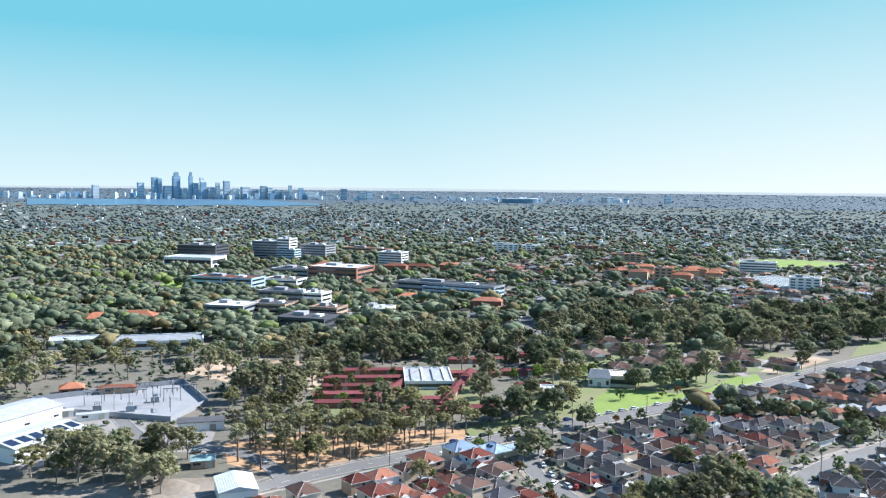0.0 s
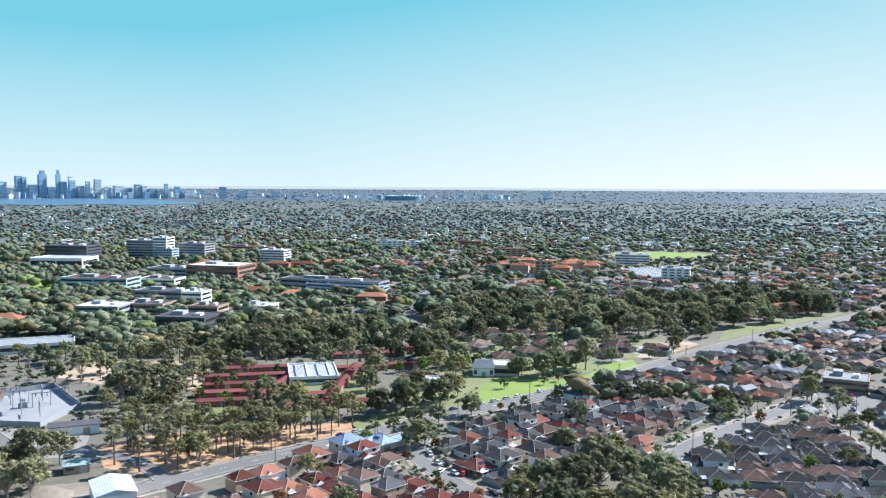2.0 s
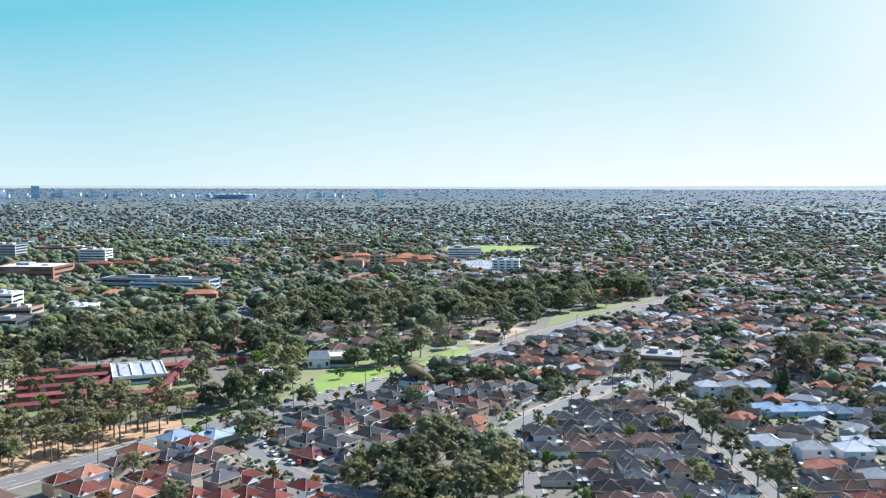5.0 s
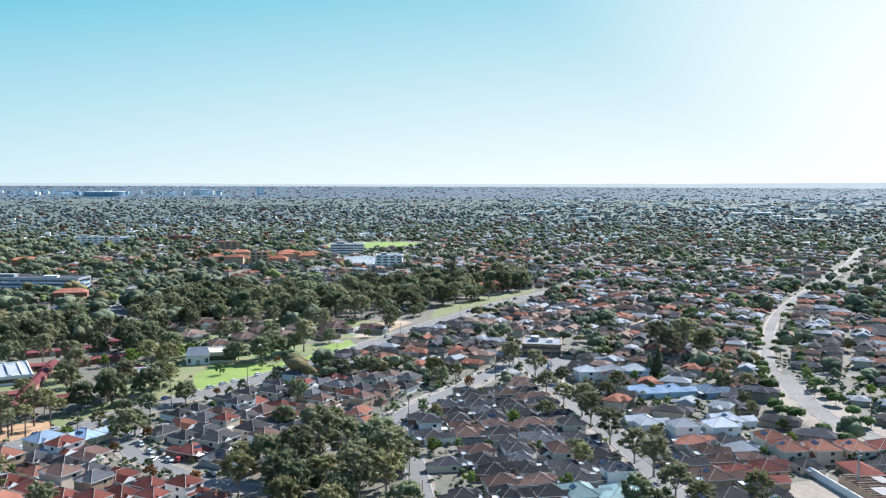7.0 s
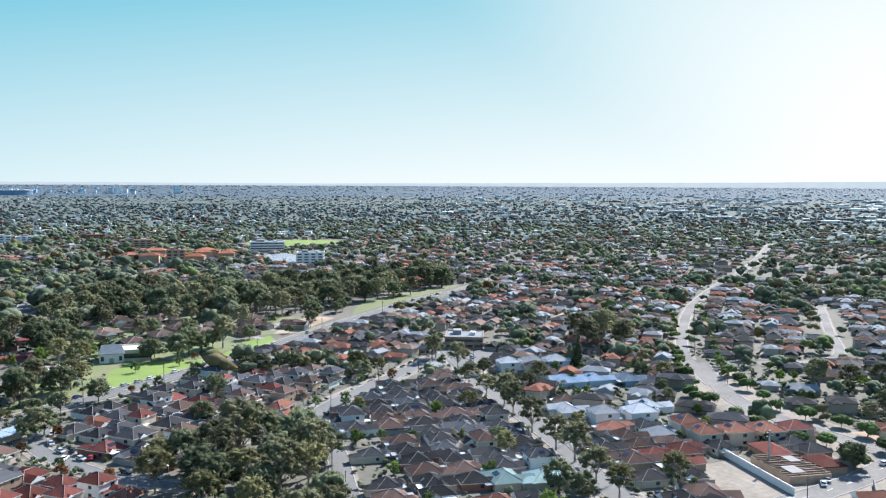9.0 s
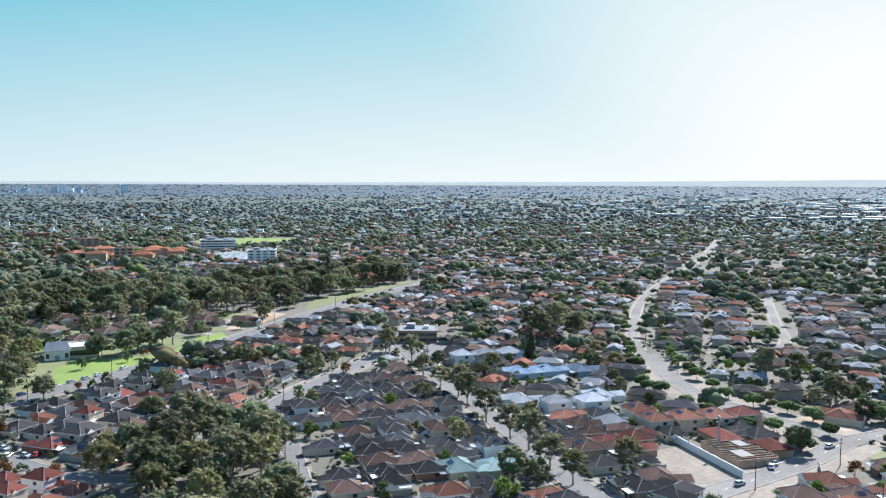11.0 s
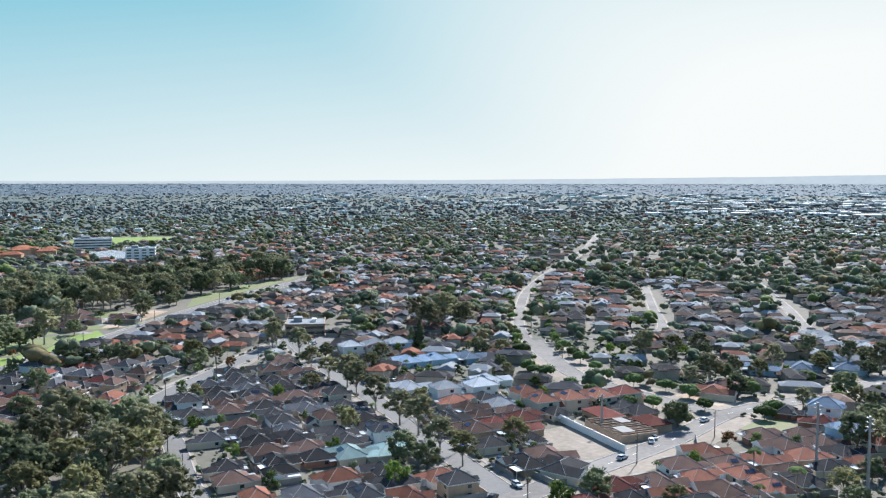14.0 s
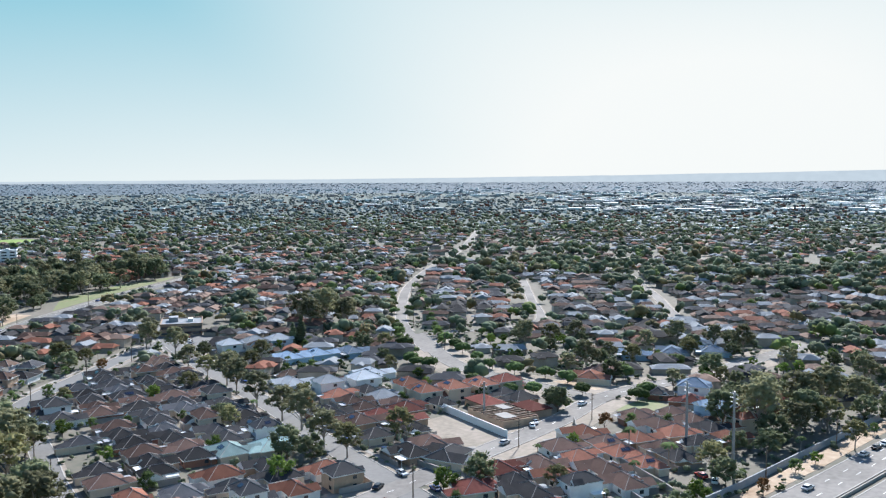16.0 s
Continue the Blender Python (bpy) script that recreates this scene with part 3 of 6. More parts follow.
def house(kind, roof, wall, storeys=1, w=14.0, d=11.0, wing=1, seed=0, category="house"):
    """A hip-roofed suburban house. Returns its empty, at the middle of its base."""
    rnd = random.Random(seed)
    h = 2.7 * storeys + 0.2 * (storeys - 1)
    root = new(kind)
    rise = 0.50 * min(w, d) / 2
    shell, top, caps = Geo(), Geo(), Geo()
    shell.box(0, 0, 0, w, d, h)
    rects = [(0, 0, w, d, h, rise)]
    if wing:
        ww, wd = w * 0.46, d * 0.62
        sx = -1 if wing == 1 else 1
        wx, wy = sx * (w / 2 - ww / 2 - 0.2), -d / 2 - wd / 2 + 1.5
        wh = 2.75
        shell.box(wx, wy, 0, ww, wd, wh - 0.01)
        rects.append((wx, wy + 1.0, ww, wd + 2.0 if storeys == 1 else wd, wh, 0.50 * ww / 2))
    if storeys == 2 and wing:
        shell.box(-wx, -d / 2 - 0.9, 0, ww * 0.8, 1.9, 2.6)
        rects.append((-wx, -d / 2 - 0.9, ww * 0.8, 1.9, 2.62, 0.55))
    if storeys == 1:
        bx, bw, bd = (-1 if wing == 2 else 1) * w * 0.22, w * 0.42, 5.0
        shell.box(bx, d / 2 + bd / 2 - 1.2, 0, bw, bd, h - 0.02)
        rects.append((bx, d / 2 + bd / 2 - 2.2, bw, bd + 2, h, 0.5 * bw / 2))
    gables = [(w * rnd.uniform(-0.32, -0.15), -d / 2 + 1.0, w * rnd.uniform(0.2, 0.3), 4.4), (w * rnd.uniform(0.12, 0.3), d / 2 - 0.9, w * rnd.uniform(0.2, 0.32), 4.2)]
    rects += [(x, y, a, b, h, 0.62 * a / 2) for x, y, a, b in gables]
    for k, (x, y, a, b, z, r) in enumerate(rects):
        gabled = k >= len(rects) - 2 or (x or y) and wing == 1
        v = top.hip(x, y, z + 0.2, a, b, r, 0.55 if k < len(rects) - 2 else 0.2, 0.06 if gabled else 1.0)
        if (x, y) == (0, 0):
            caps.capping(v)
    part("wall", shell, M[wall], root)
    over = part("roof", top, M[roof], root)
    cover = over.data
    cover.materials.append(M["trim"])
    for q in cover.polygons:
        q.material_index = 1 if abs(q.normal.z) < 0.1 and q.area < 0.27 * 22 and len(q.vertices) == 4 or abs(q.normal.z) < 0.3 and len(q.vertices) == 3 else 0
    part("ridge_cap", caps, M["ridge"], over, "pale mortared ridge capping")

    def window(x, y, z, turn, a=1.8, b=1.25):
        ob = part("window", WINDOWS.setdefault(a, Geo().box(0, 0, 0, a, 0.10, b).mesh("window", M["glass"])), None, root)
        ob.matrix_local = pose(x, y, z, 0, 0, turn)
    for s in range(storeys):
        z = 0.9 + 2.9 * s
        window(w / 2, d * 0.2, z, 90)
        if s or wing != 1:
            window(-w / 2, -d * 0.1, z, -90)
        if s or not wing:
            window(w * 0.22, -d / 2, z, 0, 2.2)
    part("driveway", Geo().box((wx if wing else 0), -d / 2 - 8.2, -0.3, 5.0, 9.0, 0.37 + 0.003 * (seed % 9)), M["concrete"], root, "pale concrete driveway") if seed % 2 else None
    if wing:
        part("garage_door", Geo().box(wx, wy - wd / 2 - 0.03, 0.05, min(4.8, ww - 1), 0.1, 2.2), M["door"], root, "panelled garage door")
        window(-wx, -d / 2 if storeys == 1 else -d / 2 - 1.86, 0.9, 0, 2.0)
    if seed % 3 != 1:
        cover_x = w * (0.28 if wing == 2 else -0.28)
        part("patio_cover", Geo().box(cover_x, d / 2 + 1.7, 2.35, w * 0.36, 3.6, 0.12).box(cover_x - w * 0.17, d / 2 + 3.3, 0, 0.12, 0.12, 2.36).box(cover_x + w * 0.17, d / 2 + 3.3, 0, 0.12, 0.12, 2.36), M[("white", "pale", "greywall")[seed % 3 if seed % 2 else 1]], root, "pale flat patio cover on posts")
    if rnd.random() < 0.3:
        g = Geo()
        k = rise / (d / 2 + 0.55)
        y0 = d * 0.28
        n = rnd.choice((3, 4))
        for i in range(n):
            x0 = (i - n / 2 + 0.5) * 1.1
            zz = lambda y: h + 0.2 + (d / 2 + 0.55 - y) * k + 0.12
            g.add([(x0 - 0.5, y0 - 0.9, zz(y0 - 0.9)), (x0 + 0.5, y0 - 0.9, zz(y0 - 0.9)), (x0 + 0.5, y0 + 0.9, zz(y0 + 0.9)), (x0 - 0.5, y0 + 0.9, zz(y0 + 0.9))], [(0, 1, 2, 3)])
        part("solar_panel", g, M["solar"], over, "dark solar panels on the roof")
    return tagged(root, f"{ {1: 'single-storey', 2: 'two-storey'}[storeys] } {M[wall].name.replace('_', ' ')} house with hipped {M[roof].name.replace('_', ' ')} roof", category)


TEMPLATES = {}
YARD_MESH = Geo().box(0, 0, -0.3, 15.0, 19.5, 0.3).mesh("paving", M["paving"])
FENCE_MESH = [Geo().box(0, 10.2, 0, 15.2, 0.12, 1.8).box(s * 7.6, 2.4, 0, 0.12, 15.4, 1.8).mesh("fence", M["fence"]) for s in (-1, 1)]
HOUSES = []  # x, y, radius


def place_house(x, y, turn, roof, wall, storeys, shape, grow=1.0):
    key = (roof, wall, storeys, shape)
    size = ((14.5, 11.0, 1), (13.0, 12.0, 2), (16.5, 10.5, 1), (12.0, 14.0, 0), (11.0, 12.5, 2))[shape]
    m = pose(x, y, 0.0, 0, 0, turn) @ Matrix.Diagonal((grow, grow, 0.5 + 0.5 * grow, 1))
    if key not in TEMPLATES:
        ob = house("house", roof, wall, storeys, *size, seed=len(TEMPLATES))
        if len(TEMPLATES) % 2 == 0:
            slab = new("paving", YARD_MESH)
            slab.parent = ob
            slab.matrix_local = pose(0, -1.0, 0.02 + 0.003 * (len(TEMPLATES) % 12))
        ob.matrix_basis = m
        TEMPLATES[key] = ob
    else:
        src = TEMPLATES[key]
        ob = copy_thing(src, m @ Matrix.Diagonal((1 / src.scale[0], 1 / src.scale[1], 1 / src.scale[2], 1)))
    ob["group"] = "suburban houses"
    HOUSES.append((x, y, 9.0))
    k = len(HOUSES)
    if k % 2:
        fence = tagged(new("fence", FENCE_MESH[k % 2]), "tall sheet fence round a back yard", "fence", "yard fences")
        fence.matrix_basis = pose(x, y, 0, 0, 0, turn) @ Matrix.Diagonal((grow, grow, 1, 1))
    return ob


BIG_TREES = [(58, 262), (80, 310), (105, 305), (128, 290), (119, 262), (106, 226), (98, 185), (50, 190)]
RESERVE = [(196, 480), (250, 520), (320, 573), (440, 652), (450, 700), (300, 625), (215, 540)]
SITE = [(226, 164), (239, 203), (262, 194), (262, 170)]
BOULEVARD = [(270, 172), (276, 242), (290, 278), (336, 306), (336, 262), (320, 235), (316, 172)]
VERGE = [(140, 163), (292, 165), (292, 152), (262, 147), (236, 148), (140, 147)]
OPEN = [LOT, PARK, PLAZA, BIG_TREES, SITE, RESERVE, BOULEVARD, VERGE]
BLOCKED = []  # circles x, y, radius taken by large buildings, or cleared for the camera's view


def south_of_avenue(x, y):
    line = AV + [(1400, 1400)]
    for (x0, y0), (x1, y1) in zip(line, line[1:]):
        if x0 <= x <= x1:
            return y < y0 + (y1 - y0) * (x - x0) / (x1 - x0)
    return False


def street_angle(x, y):
    """Which way the lots lie."""
    if x > 296 + max(0, (y - 260) * 0.55) or y > 440 + (x - 262) * 0.3 and x > 262:
        return 38.0 if y > 170 else 25.0
    if y < 158:
        return 62.0
    side = 326 + (x - 138) * 0.75
    if y < side and x > 108:
        return 73.0
    return 35.0


def palette(x, y):
    """Roof and wall mix of a neighbourhood."""
    k = noise.noise(Vector((x / 45, y / 45, 3.1)))
    c = noise.noise(Vector((x / 70, y / 70, 9.4)))
    if x < 60 and y < 320:
        roofs = ["red", "terracotta", "terracotta", "brown", "slate", "red"]
    elif street_angle(x, y) == 73.0 and x < 205:
        roofs = ["charcoal", "charcoal", "charcoal", "slate", "brown"] if y > 205 else ["charcoal", "terracotta", "brown", "slate", "charcoal"]
    elif x < 250 and y > 300:
        roofs = ["charcoal", "charcoal", "slate", "red", "brown", "slate"] if k > -0.05 else ["terracotta", "brown", "taupe", "red", "charcoal"]
    elif y < 160:
        roofs = ["terracotta", "charcoal", "red", "charcoal", "brown"]
    elif x < 300:
        roofs = ["brown", "red", "taupe", "charcoal", "pale", "brown", "terracotta"]
    else:
        roofs = ["brown", "charcoal", "slate", "charcoal", "brown", "pale", "charcoal", "taupe", "slate"] if c > -0.2 else ["charcoal", "blue", "slate", "taupe", "pale"]
    return roofs


rnd = random.Random(5)
special = [  # x, y, turn, roof, wall, storeys, shape
    (66, 318, 35, "charcoal", "cream", 2, 0), (80, 326, 35, "charcoal", "cream", 2, 1),
    (-6, 330, 35, "terracotta", "tanbrick", 2, 3), (8, 345, 35, "blue", "cream", 2, 0), (22, 352, 125, "blue", "cream", 1, 0),
    (293, 124, 65, "blue", "bluewall", 2, 1), (318, 143, 20, "blue", "white", 2, 3),
    (246, 252, 73, "pale", "white", 2, 3), (232, 258, 73, "pale", "white", 2, 4), (262, 264, 73, "pale", "white", 1, 0), (228, 276, 73, "pale", "white", 1, 2),
    (202, 178, 60, "brown", "cream", 1, 0), (197, 166, 10, "charcoal", "cream", 1, 2),
    (246, 219, 70, "terracotta", "cream", 2, 0), (257, 214, 70, "terracotta", "cream", 2, 1), (268, 209, 70, "terracotta", "cream", 2, 0), (279, 205, 70, "red", "cream", 2, 4), (250, 231, 70, "terracotta", "cream", 2, 1),
    (316, 188, 20, "terracotta", "cream", 1, 0), (330, 190, 20, "brown", "cream", 1, 1),
    (216, 205, 73, "red", "tanbrick", 1, 0), (228, 212, 73, "red", "tanbrick", 1, 1), (206, 214, 73, "brown", "tanbrick", 1, 0),
    (268, 352, 73, "pale", "white", 2, 3), (256, 356, 73, "pale", "white", 2, 4), (280, 348, 73, "pale", "bluewall", 2, 3), (262, 340, 73, "taupe", "cream", 2, 0),
    (262, 318, 73, "blue", "bluewall", 1, 2), (276, 314, 73, "blue", "bluewall", 1, 0), (290, 306, 73, "blue", "bluewall", 1, 2),
    (168, 214, 73, "green", "cream", 1, 1), (157, 220, 73, "green", "cream", 1, 0),
    (402, 172, 25, "blue", "bluewall", 1, 0), (418, 186, 25, "blue", "bluewall", 1, 2), (388, 186, 25, "blue", "bluewall", 1, 2), (372, 198, 25, "blue", "bluewall", 1, 0),
]
for x, y, turn, roof, wall, st, sh in special:
    place_house(x, y, turn, roof, wall, st, sh, 0.82)
for angle in (35.0, 73.0, 38.0, 25.0, 62.0):
    ca, sa = math.cos(radians(angle)), math.sin(radians(angle))
    across, along = (10.9, 13.7)
    for i in range(-60, 60):
        for j in range(-60, 60):
            u, v = i * across + 0.5 * (j % 2), j * along
            if angle in (25.0, 62.0):
                u += 4
            x, y = 200 + ca * u - sa * v, 300 + sa * u + ca * v
            r = math.hypot(x, y)
            if r > np.interp(math.degrees(math.atan2(x, y)), [30, 36, 46], [432, 400, 352]) or r < 150 or not south_of_avenue(x, y) or street_angle(x, y) != angle:
                continue
            az = math.degrees(math.atan2(x, y))
            if az > 82 or az < -14:
                continue
            x, y = x + rnd.uniform(-1, 1), y + rnd.uniform(-1.2, 1.2)
            if road_gap(x, y) < 7.5 or any(inside(x, y, p) for p in OPEN) or any(math.hypot(x - a, y - b) < 9.4 for a, b, _ in HOUSES):
                continue
            if y < 108 and x > 185:
                continue
            if rnd.random() < (0.05 if angle != 38.0 else 0.16):
                continue
            roof = rnd.choice(palette(x, y))
            two = rnd.random() < (0.3 if angle == 35.0 else 0.12)
            wall = rnd.choice(["cream", "tanbrick", "cream", "white", "redbrick"]) if not two else rnd.choice(["cream", "white", "tanbrick"])
            turn = angle + rnd.choice((0, 180, 0, 180, 90)) + rnd.uniform(-2, 2)
            place_house(x, y, turn, roof, wall, 2 if two else 1, rnd.randrange(5), rnd.uniform(0.60, 0.76))

# ---- trees ----


def ico(level):
    bm = bmesh.new()
    bmesh.ops.create_icosphere(bm, subdivisions=level, radius=1.0)
    v = np.array([x.co[:] for x in bm.verts])
    f = np.array([[x.index for x in q.verts] for q in bm.faces])
    bm.free()
    return v, f


ICO1 = ico(1)


def lump(rng, base, centre, size, rough=0.3):
    """An uneven clump of foliage."""
    v, f = base
    k = np.array([noise.noise(Vector(p * 1.7 + np.array(centre) * 0.37)) for p in v])
    return v * (1 + rough * 2 * k[:, None]) * size + centre, f


def shards(rng, centre, size, n, leaf):
    """Loose leaf sprays about a clump."""
    d = rng.normal(size=(n, 3))
    d /= np.linalg.norm(d, axis=1)[:, None]
    c = d * np.array(size) * rng.uniform(0.62, 1.2, (n, 1)) + centre
    v = (c[:, None, :] + rng.normal(size=(n, 3, 3)) * leaf * np.array([1, 1, 0.85])).reshape(-1, 3)
    return v, np.arange(3 * n).reshape(n, 3)


def join(pieces):
    vs, fs, k = [], [], 0
    for v, f in pieces:
        vs.append(v), fs.append(f + k)
        k += len(v)
    return np.concatenate(vs), np.concatenate(fs)


def crown_mesh(name, pieces, mat):
    v, f = join(pieces)
    me = bpy.data.meshes.new(name)
    me.from_pydata(v.tolist(), [], f.tolist())
    me.polygons.foreach_set("use_smooth", np.concatenate([np.full(len(f), len(f) == len(ICO1[1])) for _, f in pieces]))
    me.materials.append(mat)
    return me


def tree(kind, seed, height, spread, mat, bark, label, bare=0.35, clumps=16, leaf=0.42, flat=0.62, dome=False, category="tree"):
    """A tapered trunk with limbs, and a crown of clumps with loose sprays and gaps."""
    rng = np.random.default_rng(seed)
    root = new(kind)
    wood, pieces = Geo(), []
    fork = height * bare
    wood.rod((0, 0, -0.2), (0.1, 0.05, fork), 0.028 * height, 0.018 * height, 7)
    clumps = int(clumps * (1.4 if not dome else 1))
    for i in range(clumps):
        a = 2.399963 * i + rng.uniform(-0.4, 0.4)
        t = (i + 0.5) / clumps
        if dome:
            rad, z = spread * 0.40 * math.sqrt(t), height * (0.80 - 0.22 * t)
        else:
            z = fork + (height - fork) * (0.15 + 0.75 * rng.random() ** 0.8)
            rel = (z - fork) / (height - fork)
            rad = spread * 0.5 * (0.35 + 0.65 * rng.random()) * max(0.25, math.sin(math.pi * min(0.95, 0.18 + 0.75 * rel)))
        c = np.array([rad * math.cos(a), rad * math.sin(a), z])
        s = spread * rng.uniform(0.085, 0.15) * (1.7 if dome else 1.0)
        size = np.array([s, s, s * (flat if not dome else 0.5) * rng.uniform(0.85, 1.2)])
        pieces.append(lump(rng, ICO1, c, size * (0.74 if not dome else np.array([0.95, 0.95, 1.5])), 0.4))
        pieces.append(shards(rng, c, size * (1.08 if not dome else np.array([1.1, 1.1, 1.7])), 22, leaf * 1.05))
        if i % 3 == 0:
            wood.rod((0.1, 0.05, fork * rng.uniform(0.75, 1.0)), tuple(c - np.array([0, 0, 0.2 * s])), 0.010 * height, 0.003 * height, 4)
    part("trunk", wood, M[bark], root)
    part("crown", crown_mesh("crown", pieces, M[mat]), None, root)
    return tagged(root, label, category)


def conifer(kind, seed, height, spread, mat, label):
    rng = np.random.default_rng(seed)
    root = new(kind)
    wood, pieces = Geo().rod((0, 0, -0.2), (0, 0, height * 0.9), 0.02 * height, 0.006 * height, 6), []
    for i in range(14):
        t = i / 13
        z = height * (0.08 + 0.86 * t)
        rad = spread * 0.5 * (1 - 0.75 * t ** 1.6) * (0.75 if i == 0 else 1)
        c = np.array([rng.uniform(-0.2, 0.2) * rad, rng.uniform(-0.2, 0.2) * rad, z])
        size = np.array([rad, rad, height * 0.075])
        pieces += [lump(rng, ICO1, c, size, 0.3), shards(rng, c, size, 40, 0.3)]
    part("trunk", wood, M["bark"], root)
    part("crown", crown_mesh("crown", pieces, M[mat]), None, root)
    return tagged(root, label, "tree")


def pole_pine(kind, seed, height, spread, mat, label):
    """A tall bare trunk with a thin crown on top."""
    return tree(kind, seed, height, spread, mat, "bark", label, bare=0.54, clumps=15, leaf=0.36, flat=0.7)


def palm(kind, seed, height):
    rng = np.random.default_rng(seed)
    root = new(kind)
    part("trunk", Geo().rod((0, 0, -0.2), (0.15, 0, height), 0.24, 0.17, 7), M["bark_pale"], root)
    g = Geo()
    for i in range(18):
        a, lift = 2.4 * i, rng.uniform(0.1, 1.1)
        u = Vector((math.cos(a), math.sin(a), 0))
        s = Vector((-u.y, u.x, 0)) * 0.32
        pts = [Vector((0.15, 0, height)) + u * q * 2.6 + Vector((0, 0, lift * q * 1.6 - 2.2 * q * q)) for q in (0, 0.35, 0.7, 1.0)]
        for p, q in zip(pts, pts[1:]):
            g.add([p - s, p + s, q + s, q - s], [(0, 1, 2, 3)])
    part("crown", g, M["street"], root, "drooping palm fronds")
    return tagged(root, "slim palm with a crown of drooping fronds", "palm")


KINDS = {
    "gum_a": tree("gum_tree", 1, 17, 14, "gum", "bark_pale", "tall grey-green gum with an open uneven crown", 0.30, 34, 0.36),
    "gum_b": tree("gum_tree", 2, 20, 15, "gum", "bark_pale", "tall grey-green gum with clumped foliage", 0.28, 38, 0.36),
    "gum_c": tree("gum_tree", 3, 14, 11, "olive", "bark_pale", "olive gum with a thin crown", 0.32, 28, 0.33),
    "fig_a": tree("fig_tree", 4, 13, 13, "fig", "bark", "dark green broad-crowned tree", 0.2, 34, 0.38, 0.75),
    "fig_b": tree("fig_tree", 5, 16, 15, "fig", "bark", "dark green dense broad-crowned tree", 0.18, 38, 0.40, 0.8),
    "fresh": tree("garden_tree", 6, 8, 7.5, "fresh", "bark", "bright green leafy garden tree", 0.22, 20, 0.30, 0.8),
    "garden": tree("garden_tree", 7, 6.5, 6, "street", "bark", "small green garden tree", 0.22, 18, 0.28, 0.8),
    "rust": tree("autumn_tree", 8, 7.5, 6.5, "rust", "bark", "tree with rusty autumn leaves", 0.22, 18, 0.30, 0.8),
    "shrub": tree("shrub", 9, 2.6, 3.4, "street", "bark", "low rounded green shrub", 0.05, 10, 0.22, 0.75, category="shrub"),
    "dome": tree("street_tree", 10, 5.6, 7.6, "street", "bark", "clipped dome-shaped street tree", 0.40, 18, 0.24, dome=True),
    "cypress": conifer("cypress_tree", 11, 15, 6.5, "fig", "dark green upright cypress tree"),
    "pine": pole_pine("pine_tree", 12, 17, 9.0, "gum", "tall pine with a bare trunk and thin crown"),
    "pine_b": pole_pine("pine_tree", 13, 14.5, 8.5, "olive", "tall pine with a bare trunk and thin crown"),
    "palm": palm("palm_tree", 14, 8.5),
}
TREES = []
USED = set()


def plant(kind, x, y, grow=1.0, turn=None, group=""):
    turn = rnd.uniform(0, 360) if turn is None else turn
    m = pose(x, y, 0, 0, 0, turn) @ Matrix.Diagonal((grow * rnd.uniform(0.9, 1.1), grow, grow * rnd.uniform(0.9, 1.1), 1))
    src = KINDS[kind]
    if kind not in USED:
        src.matrix_basis = m
        USED.add(kind)
        ob = src
    else:
        ob = copy_thing(src, m @ Matrix.Diagonal((1 / src.scale[0], 1 / src.scale[1], 1 / src.scale[2], 1)))
    if group:
        ob["group"] = group
    TREES.append((x, y, 4.0 * grow))
    return ob


def clear(x, y, gap, houses=True, roads=1.5):
    if road_gap(x, y) < roads:
        return False
    if any(math.hypot(x - a, y - b) < gap for a, b, _ in TREES):
        return False
    if houses and any(math.hypot(x - a, y - b) < 8.5 for a, b, _ in HOUSES):
        return False
    return not any(math.hypot(x - a, y - b) < r for a, b, r in BLOCKED)


def fill(poly, kinds, gap, tries, lo=0.85, hi=1.15, group="", houses=True):
    xs, ys = [p[0] for p in poly], [p[1] for p in poly]
    for _ in range(tries):
        x, y = rnd.uniform(min(xs), max(xs)), rnd.uniform(min(ys), max(ys))
        if inside(x, y, poly) and clear(x, y, gap, houses):
            plant(rnd.choice(kinds), x, y, rnd.uniform(lo, hi), group=group)


# large dark stand among the houses
for x, y, k, s in ((80, 268, "gum_b", 1.05), (92, 282, "gum_b", 1.15), (104, 290, "fig_b", 1.0), (112, 278, "fig_b", 1.1), (98, 262, "fig_b", 1.0), (84, 252, "gum_c", 1.2), (108, 258, "gum_b", 1.0), (118, 270, "fig_a", 1.0), (72, 258, "fig_b", 1.0), (74, 282, "fig_b", 0.9), (92, 244, "gum_b", 0.95), (102, 246, "gum_c", 1.2), (120, 288, "fig_a", 0.9), (86, 298, "fig_a", 0.9), (100, 302, "fig_b", 0.9)):
    plant(k, x, y, s, group="dark stand of tall trees")
for _ in range(120):
    x, y = rnd.uniform(52, 118), rnd.uniform(186, 300)
    if inside(x, y, BIG_TREES) and clear(x, y, 8.5, False, 2.0):
        plant(rnd.choice(["fig_b", "fig_a", "gum_b", "gum_c"]), x, y, rnd.uniform(0.75, 1.05), group="dark stand of tall trees")
# clipped trees of the boulevard
for x, y in ((293, 178), (306, 193), (309, 206), (306, 220), (309, 236), (318, 250), (291, 256), (280, 222), (285, 237), (281, 193), (275, 200), (299, 157), (341, 148), (365, 173), (327, 266), (328, 178), (296, 272), (292, 264), (308, 158), (276, 180), (270, 174), (336, 278), (345, 292), (322, 300), (310, 284)):
    plant("dome", x, y, rnd.uniform(0.8, 1.05), group="clipped boulevard trees")
